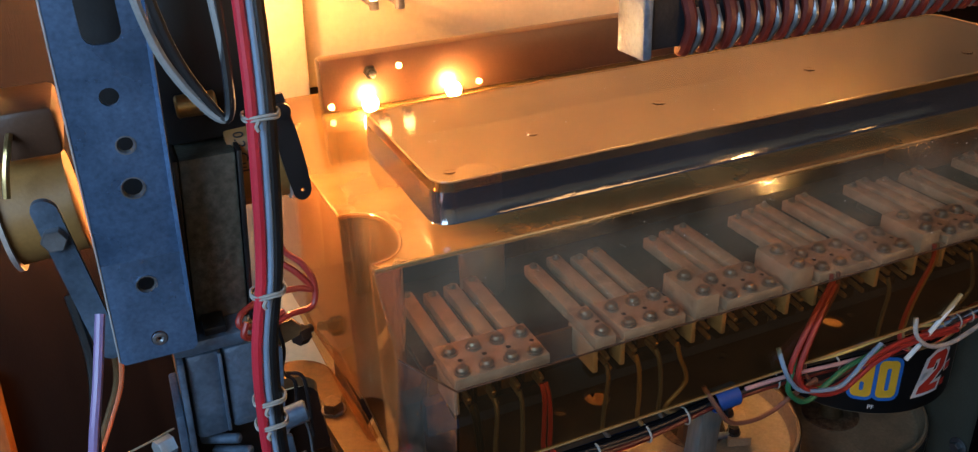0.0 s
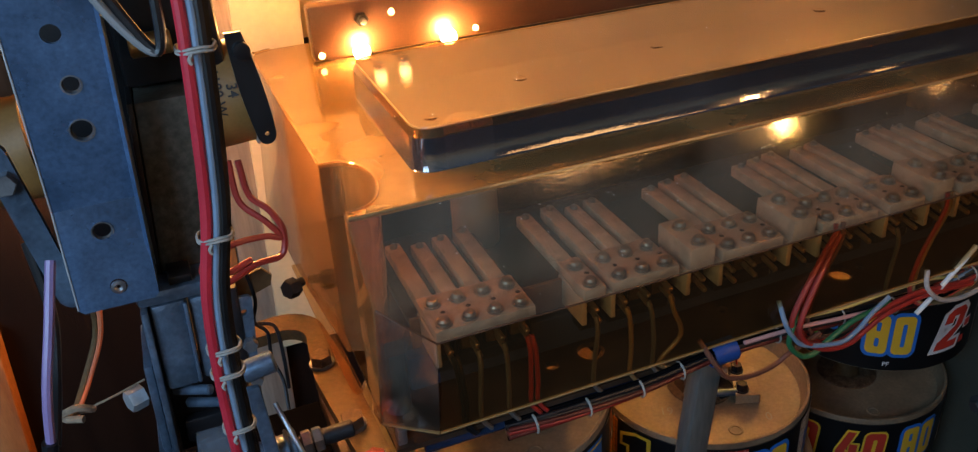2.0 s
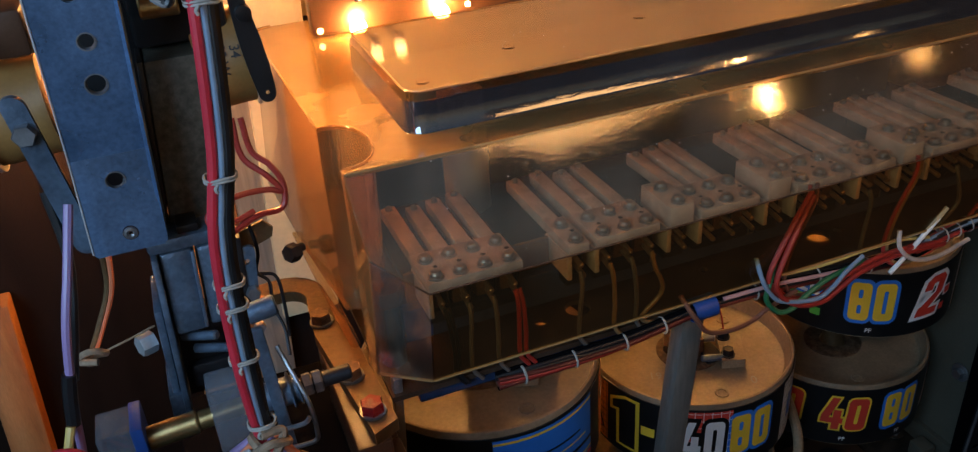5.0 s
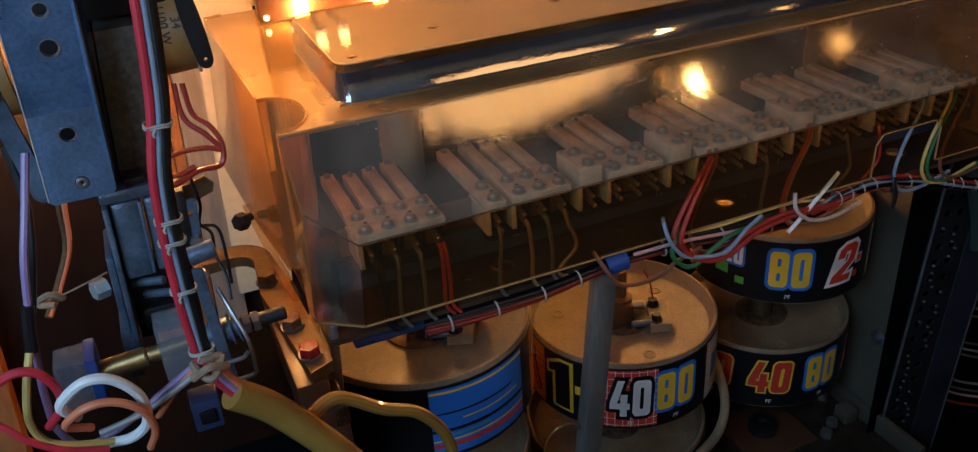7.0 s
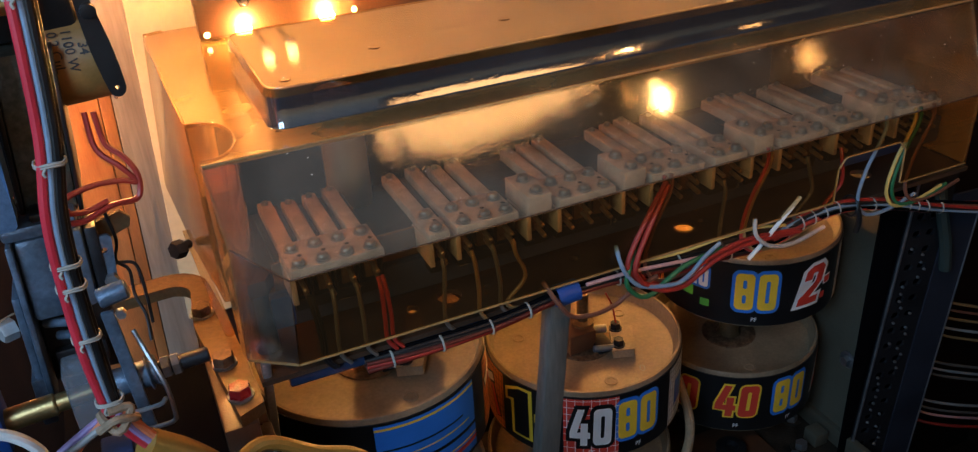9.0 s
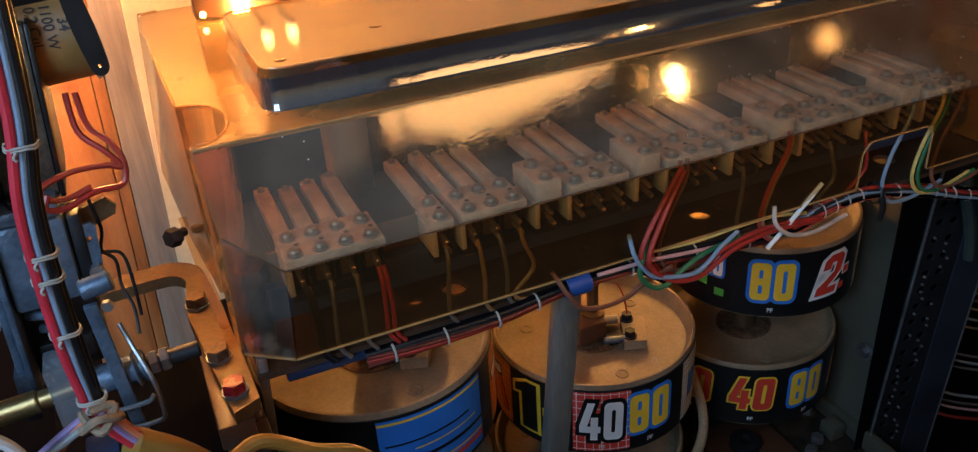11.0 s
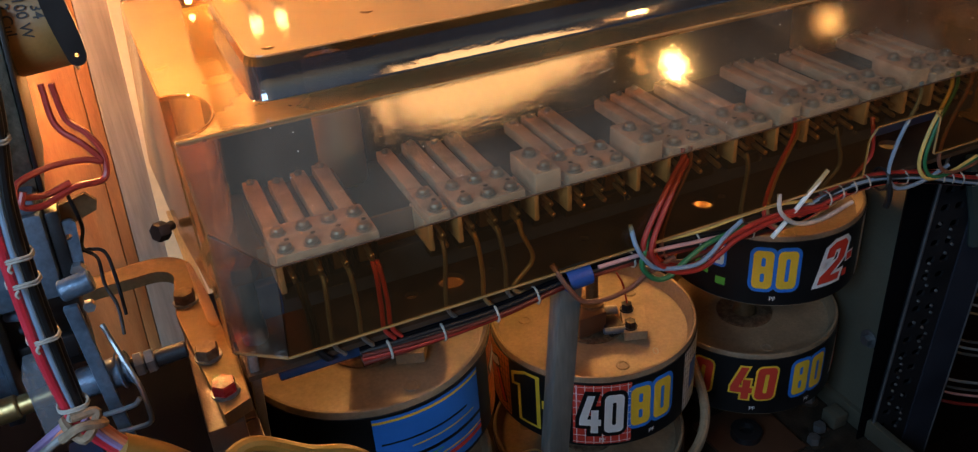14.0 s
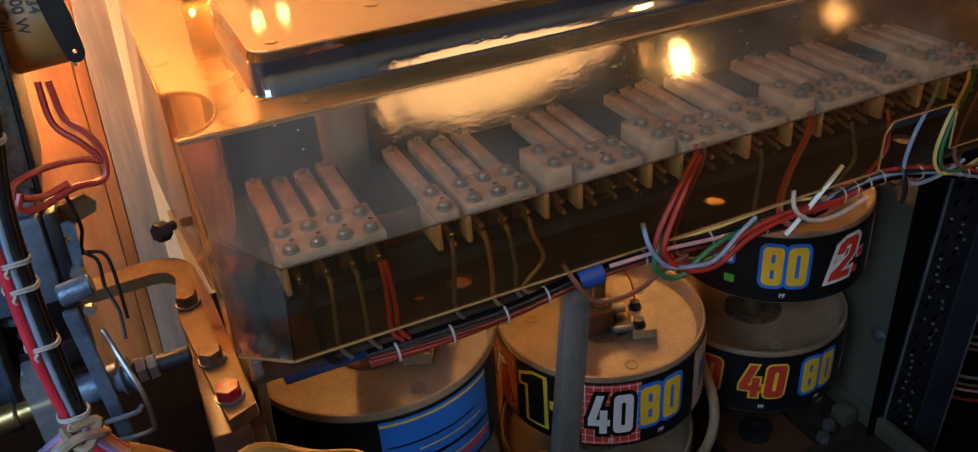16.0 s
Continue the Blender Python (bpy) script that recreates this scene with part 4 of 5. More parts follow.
for k in range(6):
    a = 1.05 * k
    pts = [(x, y + 0.0030 * math.cos(a + x * 14), z + 0.0030 * math.sin(a + x * 14)) for x, y, z in core if x > 0.34]
    part("wire", tube(pts, 0.0011, 7, 5), COPPER if k != 3 else BLUEW, harness)
for x, y, z in ((0.136, 0.2362, 0.0472), (0.160, 0.2353, 0.0481), (0.185, 0.2350, 0.0490), (0.205, 0.2352, 0.0515), (0.255, 0.236, 0.054), (0.292, 0.237, 0.052), (0.325, 0.238, 0.047), (0.362, 0.237, 0.0495), (0.372, 0.237, 0.052), (0.380, 0.237, 0.0532), (0.388, 0.237, 0.0542), (0.397, 0.237, 0.0545), (0.424, 0.237, 0.0500), (0.452, 0.237, 0.0425), (0.459, 0.2366, 0.0402), (0.467, 0.2363, 0.0378), (0.479, 0.236, 0.034)):
    part("tie_band", lathe([(0.0040, -0.0006), (0.0043, -0.0003), (0.0043, 0.0003), (0.0040, 0.0006)], (x, y, z), (1, 0, 0.05), 16), TIE, harness, "white tie band")
part("tape", lathe([(0.0050, -0.006), (0.0056, -0.006), (0.0056, 0.006), (0.0050, 0.006)], (0.226, 0.2355, 0.0545), (1, 0, 0.05), 20), BLUETAPE, harness, "blue insulating tape")

# wires from the solder pins down to the harness
droppers = [(0.104, BLACK, 0), (0.1055, BLACKENED, 0), (0.1145, TAUPE, 0), (0.125, TAUPE, 0), (0.1350, COPPER, 0), (0.1368, COPPER, 0), (0.165, TAUPE, 0), (0.179, OCHREDARK, 0), (0.189, TAUPE, 0), (0.1995, OCHREDARK, 1), (0.282, COPPER, 2), (0.286, BROWNW, 2), (0.318, TAUPE, 0), (0.345, COPPER, 2), (0.347, OCHREDARK, 2), (0.372, TAUPE, 1), (0.395, COPPER, 1), (0.425, BLUEW, 2), (0.446, YELLOWW, 2), (0.450, GREENW, 2), (0.460, BROWNW, 2)]
for x, m, bend in droppers:
    th = thing("wire", (x, 0.236, 0.05), "thin insulated wire from a solder pin to the harness", "wire", "wires to the contacts")
    s = random.uniform(-0.002, 0.003)
    pts = [(x, 0.2375, 0.0915), (x + s * 0.3, 0.2352, 0.085), (x + 0.004 * bend + s, 0.2365, 0.07), (x - 0.006 * bend + s, 0.237, 0.058), (x + 0.004 + s, 0.2375, 0.051)]
    if bend == 2:
        pts = [(x, 0.2375, 0.103), (x - 0.001, 0.2362, 0.094), (x - 0.012, 0.2345, 0.075), (x - 0.016, 0.2335, 0.058), (x - 0.009, 0.2325, 0.0475), (x + 0.008, 0.233, 0.046), (x + 0.03, 0.235, 0.0495)]
    part("insulation", tube(pts, 0.00105, 7, 6), m, th)

loops = [("red_wire", COPPER, 0.0013, [(0.283, 0.2368, 0.100), (0.272, 0.2335, 0.088), (0.257, 0.2285, 0.068), (0.259, 0.2280, 0.059), (0.266, 0.2278, 0.0515), (0.276, 0.2278, 0.0470), (0.287, 0.2280, 0.0455), (0.296, 0.2282, 0.0490), (0.305, 0.2285, 0.0540), (0.330, 0.2300, 0.0570), (0.365, 0.2325, 0.0520)]),
         ("red_wire", COPPER, 0.0013, [(0.284, 0.2362, 0.098), (0.274, 0.2325, 0.086), (0.260, 0.2265, 0.066), (0.262, 0.2262, 0.056), (0.269, 0.2260, 0.0490), (0.279, 0.2260, 0.0445), (0.290, 0.2262, 0.0440), (0.300, 0.2268, 0.0485), (0.311, 0.2275, 0.0530), (0.335, 0.2295, 0.0545), (0.368, 0.232, 0.0505)]),
         ("blue_grey_wire", BLUEW, 0.0011, [(0.253, 0.234, 0.074), (0.252, 0.2275, 0.067), (0.256, 0.2262, 0.059), (0.264, 0.2260, 0.0515), (0.282, 0.2245, 0.0480), (0.292, 0.2255, 0.0505), (0.301, 0.2270, 0.0565), (0.312, 0.229, 0.0610)]),
         ("green_wire", GREENW, 0.0013, [(0.262, 0.232, 0.070), (0.2565, 0.2275, 0.062), (0.2555, 0.2268, 0.0540), (0.2625, 0.2262, 0.0460), (0.270, 0.2262, 0.0450), (0.277, 0.2268, 0.0490), (0.292, 0.2280, 0.0550), (0.315, 0.2305, 0.0560)]),
         ("brown_wire", BROWNW, 0.0012, [(0.2128, 0.234, 0.066), (0.218, 0.228, 0.0550), (0.225, 0.2275, 0.0460), (0.238, 0.2275, 0.0430), (0.250, 0.2278, 0.0445), (0.258, 0.228, 0.0485), (0.275, 0.230, 0.052)]),
         ("white_wire", WHITE, 0.0012, [(0.366, 0.2330, 0.0715), (0.362, 0.2325, 0.068), (0.352, 0.2315, 0.060), (0.341, 0.2305, 0.051), (0.333, 0.2305, 0.044)]),
         ("cream_wire", BONE, 0.0012, [(0.336, 0.2320, 0.067), (0.336, 0.2295, 0.058), (0.345, 0.2280, 0.050), (0.362, 0.2290, 0.0465), (0.385, 0.232, 0.0485)]),
         ("pink_wire", PINKW, 0.0010, [(0.236, 0.233, 0.0575), (0.262, 0.2315, 0.058), (0.285, 0.231, 0.056), (0.31, 0.2315, 0.0535), (0.34, 0.233, 0.0515)]),
         ("ochre_wire", YELLOWW, 0.0009, [(0.262, 0.234, 0.061), (0.29, 0.2325, 0.060), (0.315, 0.232, 0.0615), (0.338, 0.2335, 0.060), (0.36, 0.235, 0.055)])]
for nm, m, r, pts in loops:
    th = thing(nm, pts[0], nm.replace("_", " ").replace(" wire", "") + " insulated wire looping below the cover's edge", "wire", "wires below the cover")
    part("insulation", tube(pts, r, 8, 7), m, th)

# ---- gooseneck bracket with bolts ----
br = thing("angle_bracket", (0.065, 0.27, 0.045), "yellow-passivated steel bracket with a gooseneck end and three bolts", "bracket")
def arcpts(cx, cy, r, a0, a1, n=8):
    return [(cx + r * math.cos(radians(a0 + (a1 - a0) * i / n)), cy + r * math.sin(radians(a0 + (a1 - a0) * i / n))) for i in range(n + 1)]
outline = [(0.012, 0.351)] + arcpts(0.050, 0.334, 0.020, 92, 8, 8) + [(0.0735, 0.30), (0.0765, 0.226), (0.0655, 0.221), (0.0575, 0.298)] + arcpts(0.050, 0.330, 0.0105, -20, 95, 8) + [(0.012, 0.339)]
part("bar", slab(outline, [], 0.048, 0.054), YELPASS, br)
part("under_bar", box(0.0580, 0.0725, 0.222, 0.30, 0.036, 0.0475, 0.001), BROWN, br, "second bar below")
part("foot", box(0.060, 0.078, 0.214, 0.236, 0.026, 0.0355, 0.001), BROWN, br, "brown foot block")
part("foot", box(0.0605, 0.0775, 0.2145, 0.236, 0.012, 0.0255, 0.001), BROWN, br, "brown foot block")
for (x, y), m, lab in (((0.0628, 0.3062), RUST, "rust-flecked hexagonal bolt"), ((0.0658, 0.2600), RUST, "rusty hexagonal bolt on a washer"), ((0.0683, 0.2340), REDLAC, "bolt sealed with red lacquer")):
    part("washer", lathe([(0, 0.0541), (0.0056, 0.0541), (0.0056, 0.0552), (0, 0.0552)], (x, y, 0), seg=24), STEEL, br)
    part("bolt", hexhead((x, y, 0.0552), 0.0050, 0.0045, turn=0.4), m, br, lab)

house = thing("black_housing", (0.05, 0.31, -0.3), "black metal housing under the bracket", "housing")
part("body", box(-0.012, 0.0765, 0.240, 0.335, -0.34, 0.0118, 0.002), BLACKMATT, house)
part("slot_plate", box(0.036, 0.058, 0.2375, 0.2398, -0.06, -0.005, 0.0006), BLACKENED, house)
part("brown_shim", box(0.0595, 0.0775, 0.2362, 0.30, 0.012, 0.0358, 0.001), BROWN, house)

# ---- zinc strap and mechanism at the side ----
strap = thing("zinc_strap", (0.002, 0.237, 0.153), "perforated zinc-plated steel strap with round holes and a slot", "strap")
BEND = 0.187


def strap_place(u, v, w):
    return Vector((u, w - 0.13 * max(0.0, BEND - v), v))


upper_holes = [ring(0.0032, 0.2360, 0.0026, 18), ring(0.0044, 0.2220, 0.0023, 18), ring(0.0037, 0.2092, 0.0029, 18), rounded(0.0000, 0.0100, 0.250, 0.265, 0.0035, 4), ring(0.008, 0.285, 0.0026, 18)]
part("web", slab([(-0.0103, BEND), (0.0130, BEND), (0.0205, 0.32), (-0.0060, 0.32)], upper_holes, 0.2294, 0.2310, place=strap_place), ZINC, strap)
part("bent_end", slab([(-0.0113, 0.1565), (-0.0100, 0.1552), (0.0100, 0.1552), (0.0113, 0.1565), (0.0130, BEND), (-0.0103, BEND)], [ring(0.0010, 0.1788, 0.0026, 18), ring(0.0010, 0.1613, 0.0024, 18)], 0.2294, 0.2310, place=strap_place), ZINC, strap, "lower end bent slightly forward")
bm = bmesh.new()
vs = [bm.verts.new(p) for p in ((0.0113, 0.2262, 0.157), (0.0205, 0.2296, 0.32), (0.0209, 0.236, 0.32), (0.0118, 0.236, 0.157), (0.0102, 0.2272, 0.157), (0.0194, 0.2310, 0.32), (0.0198, 0.236, 0.32), (0.0107, 0.236, 0.157))]
for f in ((0, 1, 2, 3), (7, 6, 5, 4), (0, 4, 5, 1), (3, 2, 6, 7), (0, 3, 7, 4), (1, 5, 6, 2)):
    bm.faces.new([vs[i] for i in f])
part("side_lip", bm, ZINC, strap)
for x, z, r in ((0.0044, 0.2220, 0.0023), (0.0037, 0.2092, 0.0029), (0.0010, 0.1788, 0.0026)):
    part("hole_rim", lathe([(r - 0.0003, -0.0014), (r + 0.0001, 0.0001), (r + 0.0005, 0.0001), (r + 0.0004, -0.0002)], strap_place(x, z, 0.2293), (0, -1, 0), 20), STEEL, strap, "bright countersunk hole rim")
own = rod((-0.0103, 0.2293, BEND), (-0.0060, 0.2293, 0.32), 0.0003, 6, rod(strap_place(-0.0113, 0.1566, 0.2293), (-0.0103, 0.2293, BEND), 0.0003, 6))
rod((0.0130, 0.2293, BEND), (0.0205, 0.2293, 0.32), 0.00025, 6, own)
part("worn_edge", own, CANALU, strap, "bright line along the sheet edge")
part("rivet", lathe([(0.0006, 0.0002), (0.0012, 0.0008), (0.0021, 0.0006), (0.0022, 0), (0.0006, 0)], strap_place(0.0010, 0.1613, 0.2293), (0, -1, 0), 16), STEEL, strap)

core_block = thing("laminated_core", (0.021, 0.262, 0.149), "olive-black speckled laminated magnet core", "magnet core")
part("core", lean(box(0.0120, 0.0292, 0.2456, 0.285, 0.1490, 0.2085, 0.0008), 0.149, 0.09), LAMINATE, core_block)
part("edge_plate", lean(box(0.0100, 0.0118, 0.2446, 0.285, 0.1485, 0.209, 0.0004), 0.149, 0.09), BLACK, core_block, "black edge plate")
part("edge_plate", lean(box(0.0294, 0.0310, 0.2446, 0.285, 0.1485, 0.209, 0.0004), 0.149, 0.09), BLACK, core_block, "black edge plate")
frame_ = thing("dark_backing_frame", (0.0, 0.275, 0.15), "black plates added behind the zinc strap to keep its holes dark", "frame")
# Added plate and box that darken the strap's holes and its left side.
part("plate", lean(box(-0.013, 0.0195, 0.262, 0.266, 0.150, 0.34, 0.0008), 0.15, 0.06), BLACK, frame_)
part("side", lean(box(-0.060, -0.036, 0.262, 0.30, 0.215, 0.40, 0.002), 0.15, 0.06), BLACK, frame_)
part("block", box(-0.034, -0.013, 0.255, 0.285, 0.2135, 0.2285, 0.002), BROWN, frame_, "dark red-brown terminal block")
part("tip", tube([(-0.026, 0.2545, 0.222), (-0.0265, 0.249, 0.2205), (-0.0285, 0.246, 0.214), (-0.030, 0.245, 0.207)], 0.0011, 7), BRASS, frame_, "pale brass tip")

coil = thing("solenoid_coil", (0.042, 0.262, 0.18), "orange paper-wrapped solenoid coil with printed data", "coil", "solenoid coils")
part("winding", lathe([(0, 0), (0.0165, 0), (0.0168, 0.0005), (0.0168, 0.0165), (0, 0.0165)], (0.0335, 0.2665, 0.199), (1, 0, 0.06), 48), COIL, coil)
part("flange", lathe([(0, 0), (0.0182, 0), (0.0186, 0.0004), (0.0186, 0.0012), (0, 0.0014)], (0.0500, 0.2665, 0.200), (1, 0, 0.06), 48), BONE, coil, "pale end flange")
for i, wd in enumerate(("34", "1100 W", "0.2 CuL")):
    bm = text_flat(wd, 0.0033, 0.95, 0.01)
    for v in bm.verts:
        a = v.co.x / 0.017 - 0.35
        v.co = Vector((0.0460 - i * 0.0045 + v.co.y, 0.2665 - 0.01725 * math.cos(a), 0.1998 - 0.01725 * math.sin(a)))
    part("printed_data", bm, INK, coil)
lug = thing("black_lug", (0.054, 0.245, 0.19), "black oval plastic lug with a small hole", "lug")
spine = [(0.0490 + 0.0042 * t, 0.2245 - 0.0330 * t, 0.0024 + 0.0012 * math.sin(2.6 * t)) for t in [k / 12 for k in range(13)]]
tip = [(0.0532 + 0.0030 * math.cos(radians(a)), 0.1915 + 0.0036 * math.sin(radians(a))) for a in range(-20, -161, -20)]
bm = slab([(x + w, z) for x, z, w in spine] + tip + [(x - w, z) for x, z, w in reversed(spine)], [ring(0.0533, 0.1915, 0.0007, 10)], 0.2455, 0.2475, place=lambda u, v, w: Vector((u, w, v)))
part("plate", bm, BLACK, lug)
part("boss", lathe([(0, 0), (0.0028, 0), (0.0026, 0.0016), (0, 0.002)], (0.0505, 0.2455, 0.2190), (0, -1, 0), 16), BLACK, lug)
arm = thing("black_armature", (0.03, 0.26, 0.215), "black blocky armature above the coil", "armature")
part("block", box(0.016, 0.046, 0.256, 0.285, 0.2095, 0.262, 0.002), BLACK, arm)
part("pin", rod((0.020, 0.250, 0.224), (0.032, 0.250, 0.224), 0.0035), BRASS, arm, "dull brass pin")

left_coil = thing("solenoid_coil", (-0.03, 0.262, 0.175), "orange paper-wrapped solenoid coil behind the strap", "coil", "solenoid coils")
part("winding", lathe([(0, 0), (0.0165, 0), (0.0165, 0.020), (0, 0.020)], (-0.034, 0.268, 0.193), (1, 0, 0.06), 40), COIL, left_coil)
part("flange", lathe([(0, 0), (0.0185, 0), (0.0185, 0.0014), (0, 0.0014)], (-0.0355, 0.268, 0.193), (1, 0, 0.06), 40), BONE, left_coil)
link_ = thing("grey_link", (-0.014, 0.235, 0.17), "grey-green steel link with a hexagonal pivot nut", "link")
bm = slab(rounded(-0.0035, 0.0035, -0.025, 0.025, 0.0033, 6), [], -0.0012, 0.0012, place=lambda u, v, w: Vector((-0.0170 + u - 0.16 * v, 0.2350 + w, 0.181 + v * 1.1)))
part("plate", bm, DULL, link_)
part("nut", hexhead((-0.0198, 0.2337, 0.197), 0.0036, 0.003, (0, -1, 0)), STEEL, link_)

motor = thing("counter_motor", (0.013, 0.25, 0.065), "blue-grey cast motor housing with plates and bolts", "motor")


def tilted(bm):
    bmesh.ops.translate(bm, verts=bm.verts[:], vec=(0.003, 0, 0))
    return lean(bm, 0.153, 0.05)


part("housing", tilted(box(0.0035, 0.0150, 0.2345, 0.2535, 0.1130, 0.1465, 0.0022)), DULL, motor)
part("housing", tilted(box(0.0154, 0.0262, 0.2352, 0.2535, 0.1135, 0.1460, 0.0022)), DULL, motor)
part("top_plate", tilted(box(0.0005, 0.0255, 0.2338, 0.2540, 0.1468, 0.1520, 0.0016)), DULL, motor, "rounded top plate")
part("end_cap", tilted(box(0.0265, 0.0310, 0.2370, 0.2535, 0.1150, 0.1450, 0.0012)), BLACKENED, motor, "dark end cap")
part("rib", tilted(box(0.0138, 0.0150, 0.2336, 0.2350, 0.1145, 0.1455, 0.0004)), DULL, motor)
part("side_plate", tilted(box(0.0010, 0.0032, 0.2320, 0.268, 0.0760, 0.1462, 0.0008)), DULL, motor, "long blue-grey side plate")
part("side_plate", tilted(box(-0.0020, 0.0008, 0.2345, 0.262, 0.0770, 0.1250, 0.0008)), DULL, motor, "thin second plate")
part("step_plate", tilted(box(-0.0035, 0.0020, 0.2330, 0.255, 0.0690, 0.0900, 0.0008)), DULL, motor, "short foot plate")
# A solid black box stands for the shade in the recess.
part("recess", tilted(box(0.0036, 0.0290, 0.244, 0.258, 0.0800, 0.1125, 0.0008)), BLACK, motor, "black box put in for the recess's shade")
part("lower_housing", tilted(box(0.0060, 0.0250, 0.2390, 0.2435, 0.0860, 0.0960, 0.0012)), BLACKENED, motor, "dark lower housing")
for z, x in ((0.1075, 0.0060), (0.1010, 0.0090)):
    part("pin", rod((x, 0.243, z), (x + 0.012, 0.2335, z + 0.003), 0.0018), DULL, motor)
part("bracket_ear", lean(slab(rounded(0.0285, 0.0345, 0.112, 0.140, 0.002, 4), [ring(0.0315, 0.134, 0.0012, 10)], 0.238, 0.2395, place=lambda u, v, w: Vector((u, w, v))), 0.11, 0.1), DULL, motor)
part("small_bolt", hexhead((0.0335, 0.2375, 0.122), 0.0026, 0.003, (0, -1, 0.1)), STEEL, motor)
part("small_bolt", hexhead((0.0330, 0.2375, 0.107), 0.0022, 0.003, (0, -1, 0.1)), STEEL, motor)
part("clip", box(0.005, 0.010, 0.235, 0.245, 0.1524, 0.1555, 0.0005), BLACK, motor)
part("clip", box(0.014, 0.021, 0.235, 0.245, 0.1522, 0.1550, 0.0005), BLACK, motor)
part("hex_bolt", hexhead((-0.0040, 0.2440, 0.1085), 0.0042, 0.0055, (-1, -0.5, 0.05)), CANALU, motor, "bright hexagonal bolt")
tag_ = thing("brown_tag", (0.04, 0.242, 0.142), "brown fibre tag with two slots beside the motor", "tag")
part("tag", slab([(0.033, 0.135), (0.0445, 0.139), (0.0455, 0.1425), (0.0425, 0.146), (0.033, 0.1435)], [], 0.243, 0.2445, place=lambda u, v, w: Vector((u, w, v))), YELPASS, tag_)
spring_ = thing("wire_spring", (0.036, 0.24, 0.10), "bent dark spring wire beside the motor", "spring")
part("wire", tube([(0.037, 0.243, 0.150), (0.0385, 0.243, 0.135), (0.0365, 0.242, 0.127), (0.040, 0.241, 0.122), (0.0395, 0.240, 0.112), (0.0415, 0.236, 0.104), (0.041, 0.231, 0.095)], 0.0007, 6), BLACKENED, spring_)
part("wire", tube([(0.034, 0.243, 0.125), (0.0385, 0.242, 0.1255), (0.0430, 0.241, 0.123), (0.0435, 0.240, 0.110), (0.043, 0.239, 0.098)], 0.0007, 6), BLACKENED, spring_)

shaft = thing("drive_shaft", (0.01, 0.22, 0.085), "horizontal shaft with a dull brass rod, grey hub and nut", "shaft")
part("brass_rod", rod((-0.0125, 0.216, 0.0880), (0.005, 0.216, 0.0892), 0.0042), BRASS, shaft, "dull brass rod")
part("collar", box(0.0100, 0.0215, 0.2085, 0.2225, 0.0780, 0.1040, 0.0010), CLOUDY, shaft, "cloudy clear plastic block round the rod")
part("brass_rod", rod((0.0050, 0.216, 0.0892), (0.0240, 0.216, 0.0905), 0.0034), BRASS, shaft, "dull brass rod")
part("hub", rod((0.0240, 0.216, 0.0905), (0.0410, 0.216, 0.0912), 0.0052), DULL, shaft, "grey hub")
part("flange", rod((0.0372, 0.216, 0.0910), (0.0384, 0.216, 0.0911), 0.0068), DULL, shaft, "thin round flange")
part("flange", rod((0.0400, 0.216, 0.0911), (0.0410, 0.216, 0.0912), 0.0064), DULL, shaft, "thin round flange")
part("axle", rod((0.0410, 0.216, 0.0912), (0.0600, 0.216, 0.0918), 0.0030), BLACKENED, shaft)
for x in (0.0425, 0.0462):
    part("nut", hexhead((x, 0.216, 0.0913), 0.0044, 0.0030, (1, 0, 0.05)), STEEL, shaft)
part("arm", lean(box(0.0300, 0.0345, 0.2095, 0.2120, 0.0640, 0.1240, 0.0006), 0.092, -0.05), DULL, shaft, "grey lever arm")
part("spacer", rod((0.0290, 0.2130, 0.1285), (0.0390, 0.2130, 0.1300), 0.0036), DULL, shaft, "grey round spacer")
part("blue_block", box(-0.0270, -0.0125, 0.209, 0.224, 0.079, 0.0985, 0.001), CLOUDY, shaft, "grey block with worn blue paint")
part("blue_face", box(-0.0160, -0.0120, 0.2080, 0.2245, 0.0785, 0.0990, 0.0006), BLUETAPE, shaft, "blue painted face")
part("u_clip", tube([(0.0365, 0.2190, 0.1090), (0.0395, 0.2120, 0.1000), (0.0425, 0.2060, 0.0900), (0.0430, 0.2050, 0.0780), (0.0420, 0.2050, 0.0745), (0.0380, 0.2055, 0.0735), (0.0300, 0.2070, 0.0730)], 0.0009, 7), STEEL, shaft, "bent steel wire clip")
part("u_clip", tube([(0.0415, 0.2045, 0.0860), (0.0395, 0.2045, 0.0840), (0.0350, 0.2060, 0.0825), (0.0290, 0.2075, 0.0815)], 0.0009, 7), STEEL, shaft, "bent steel wire clip")

cable = thing("cable_loom", (0.027, 0.185, 0.10), "red, blue-grey and black cable loom tied with white cord", "cable")
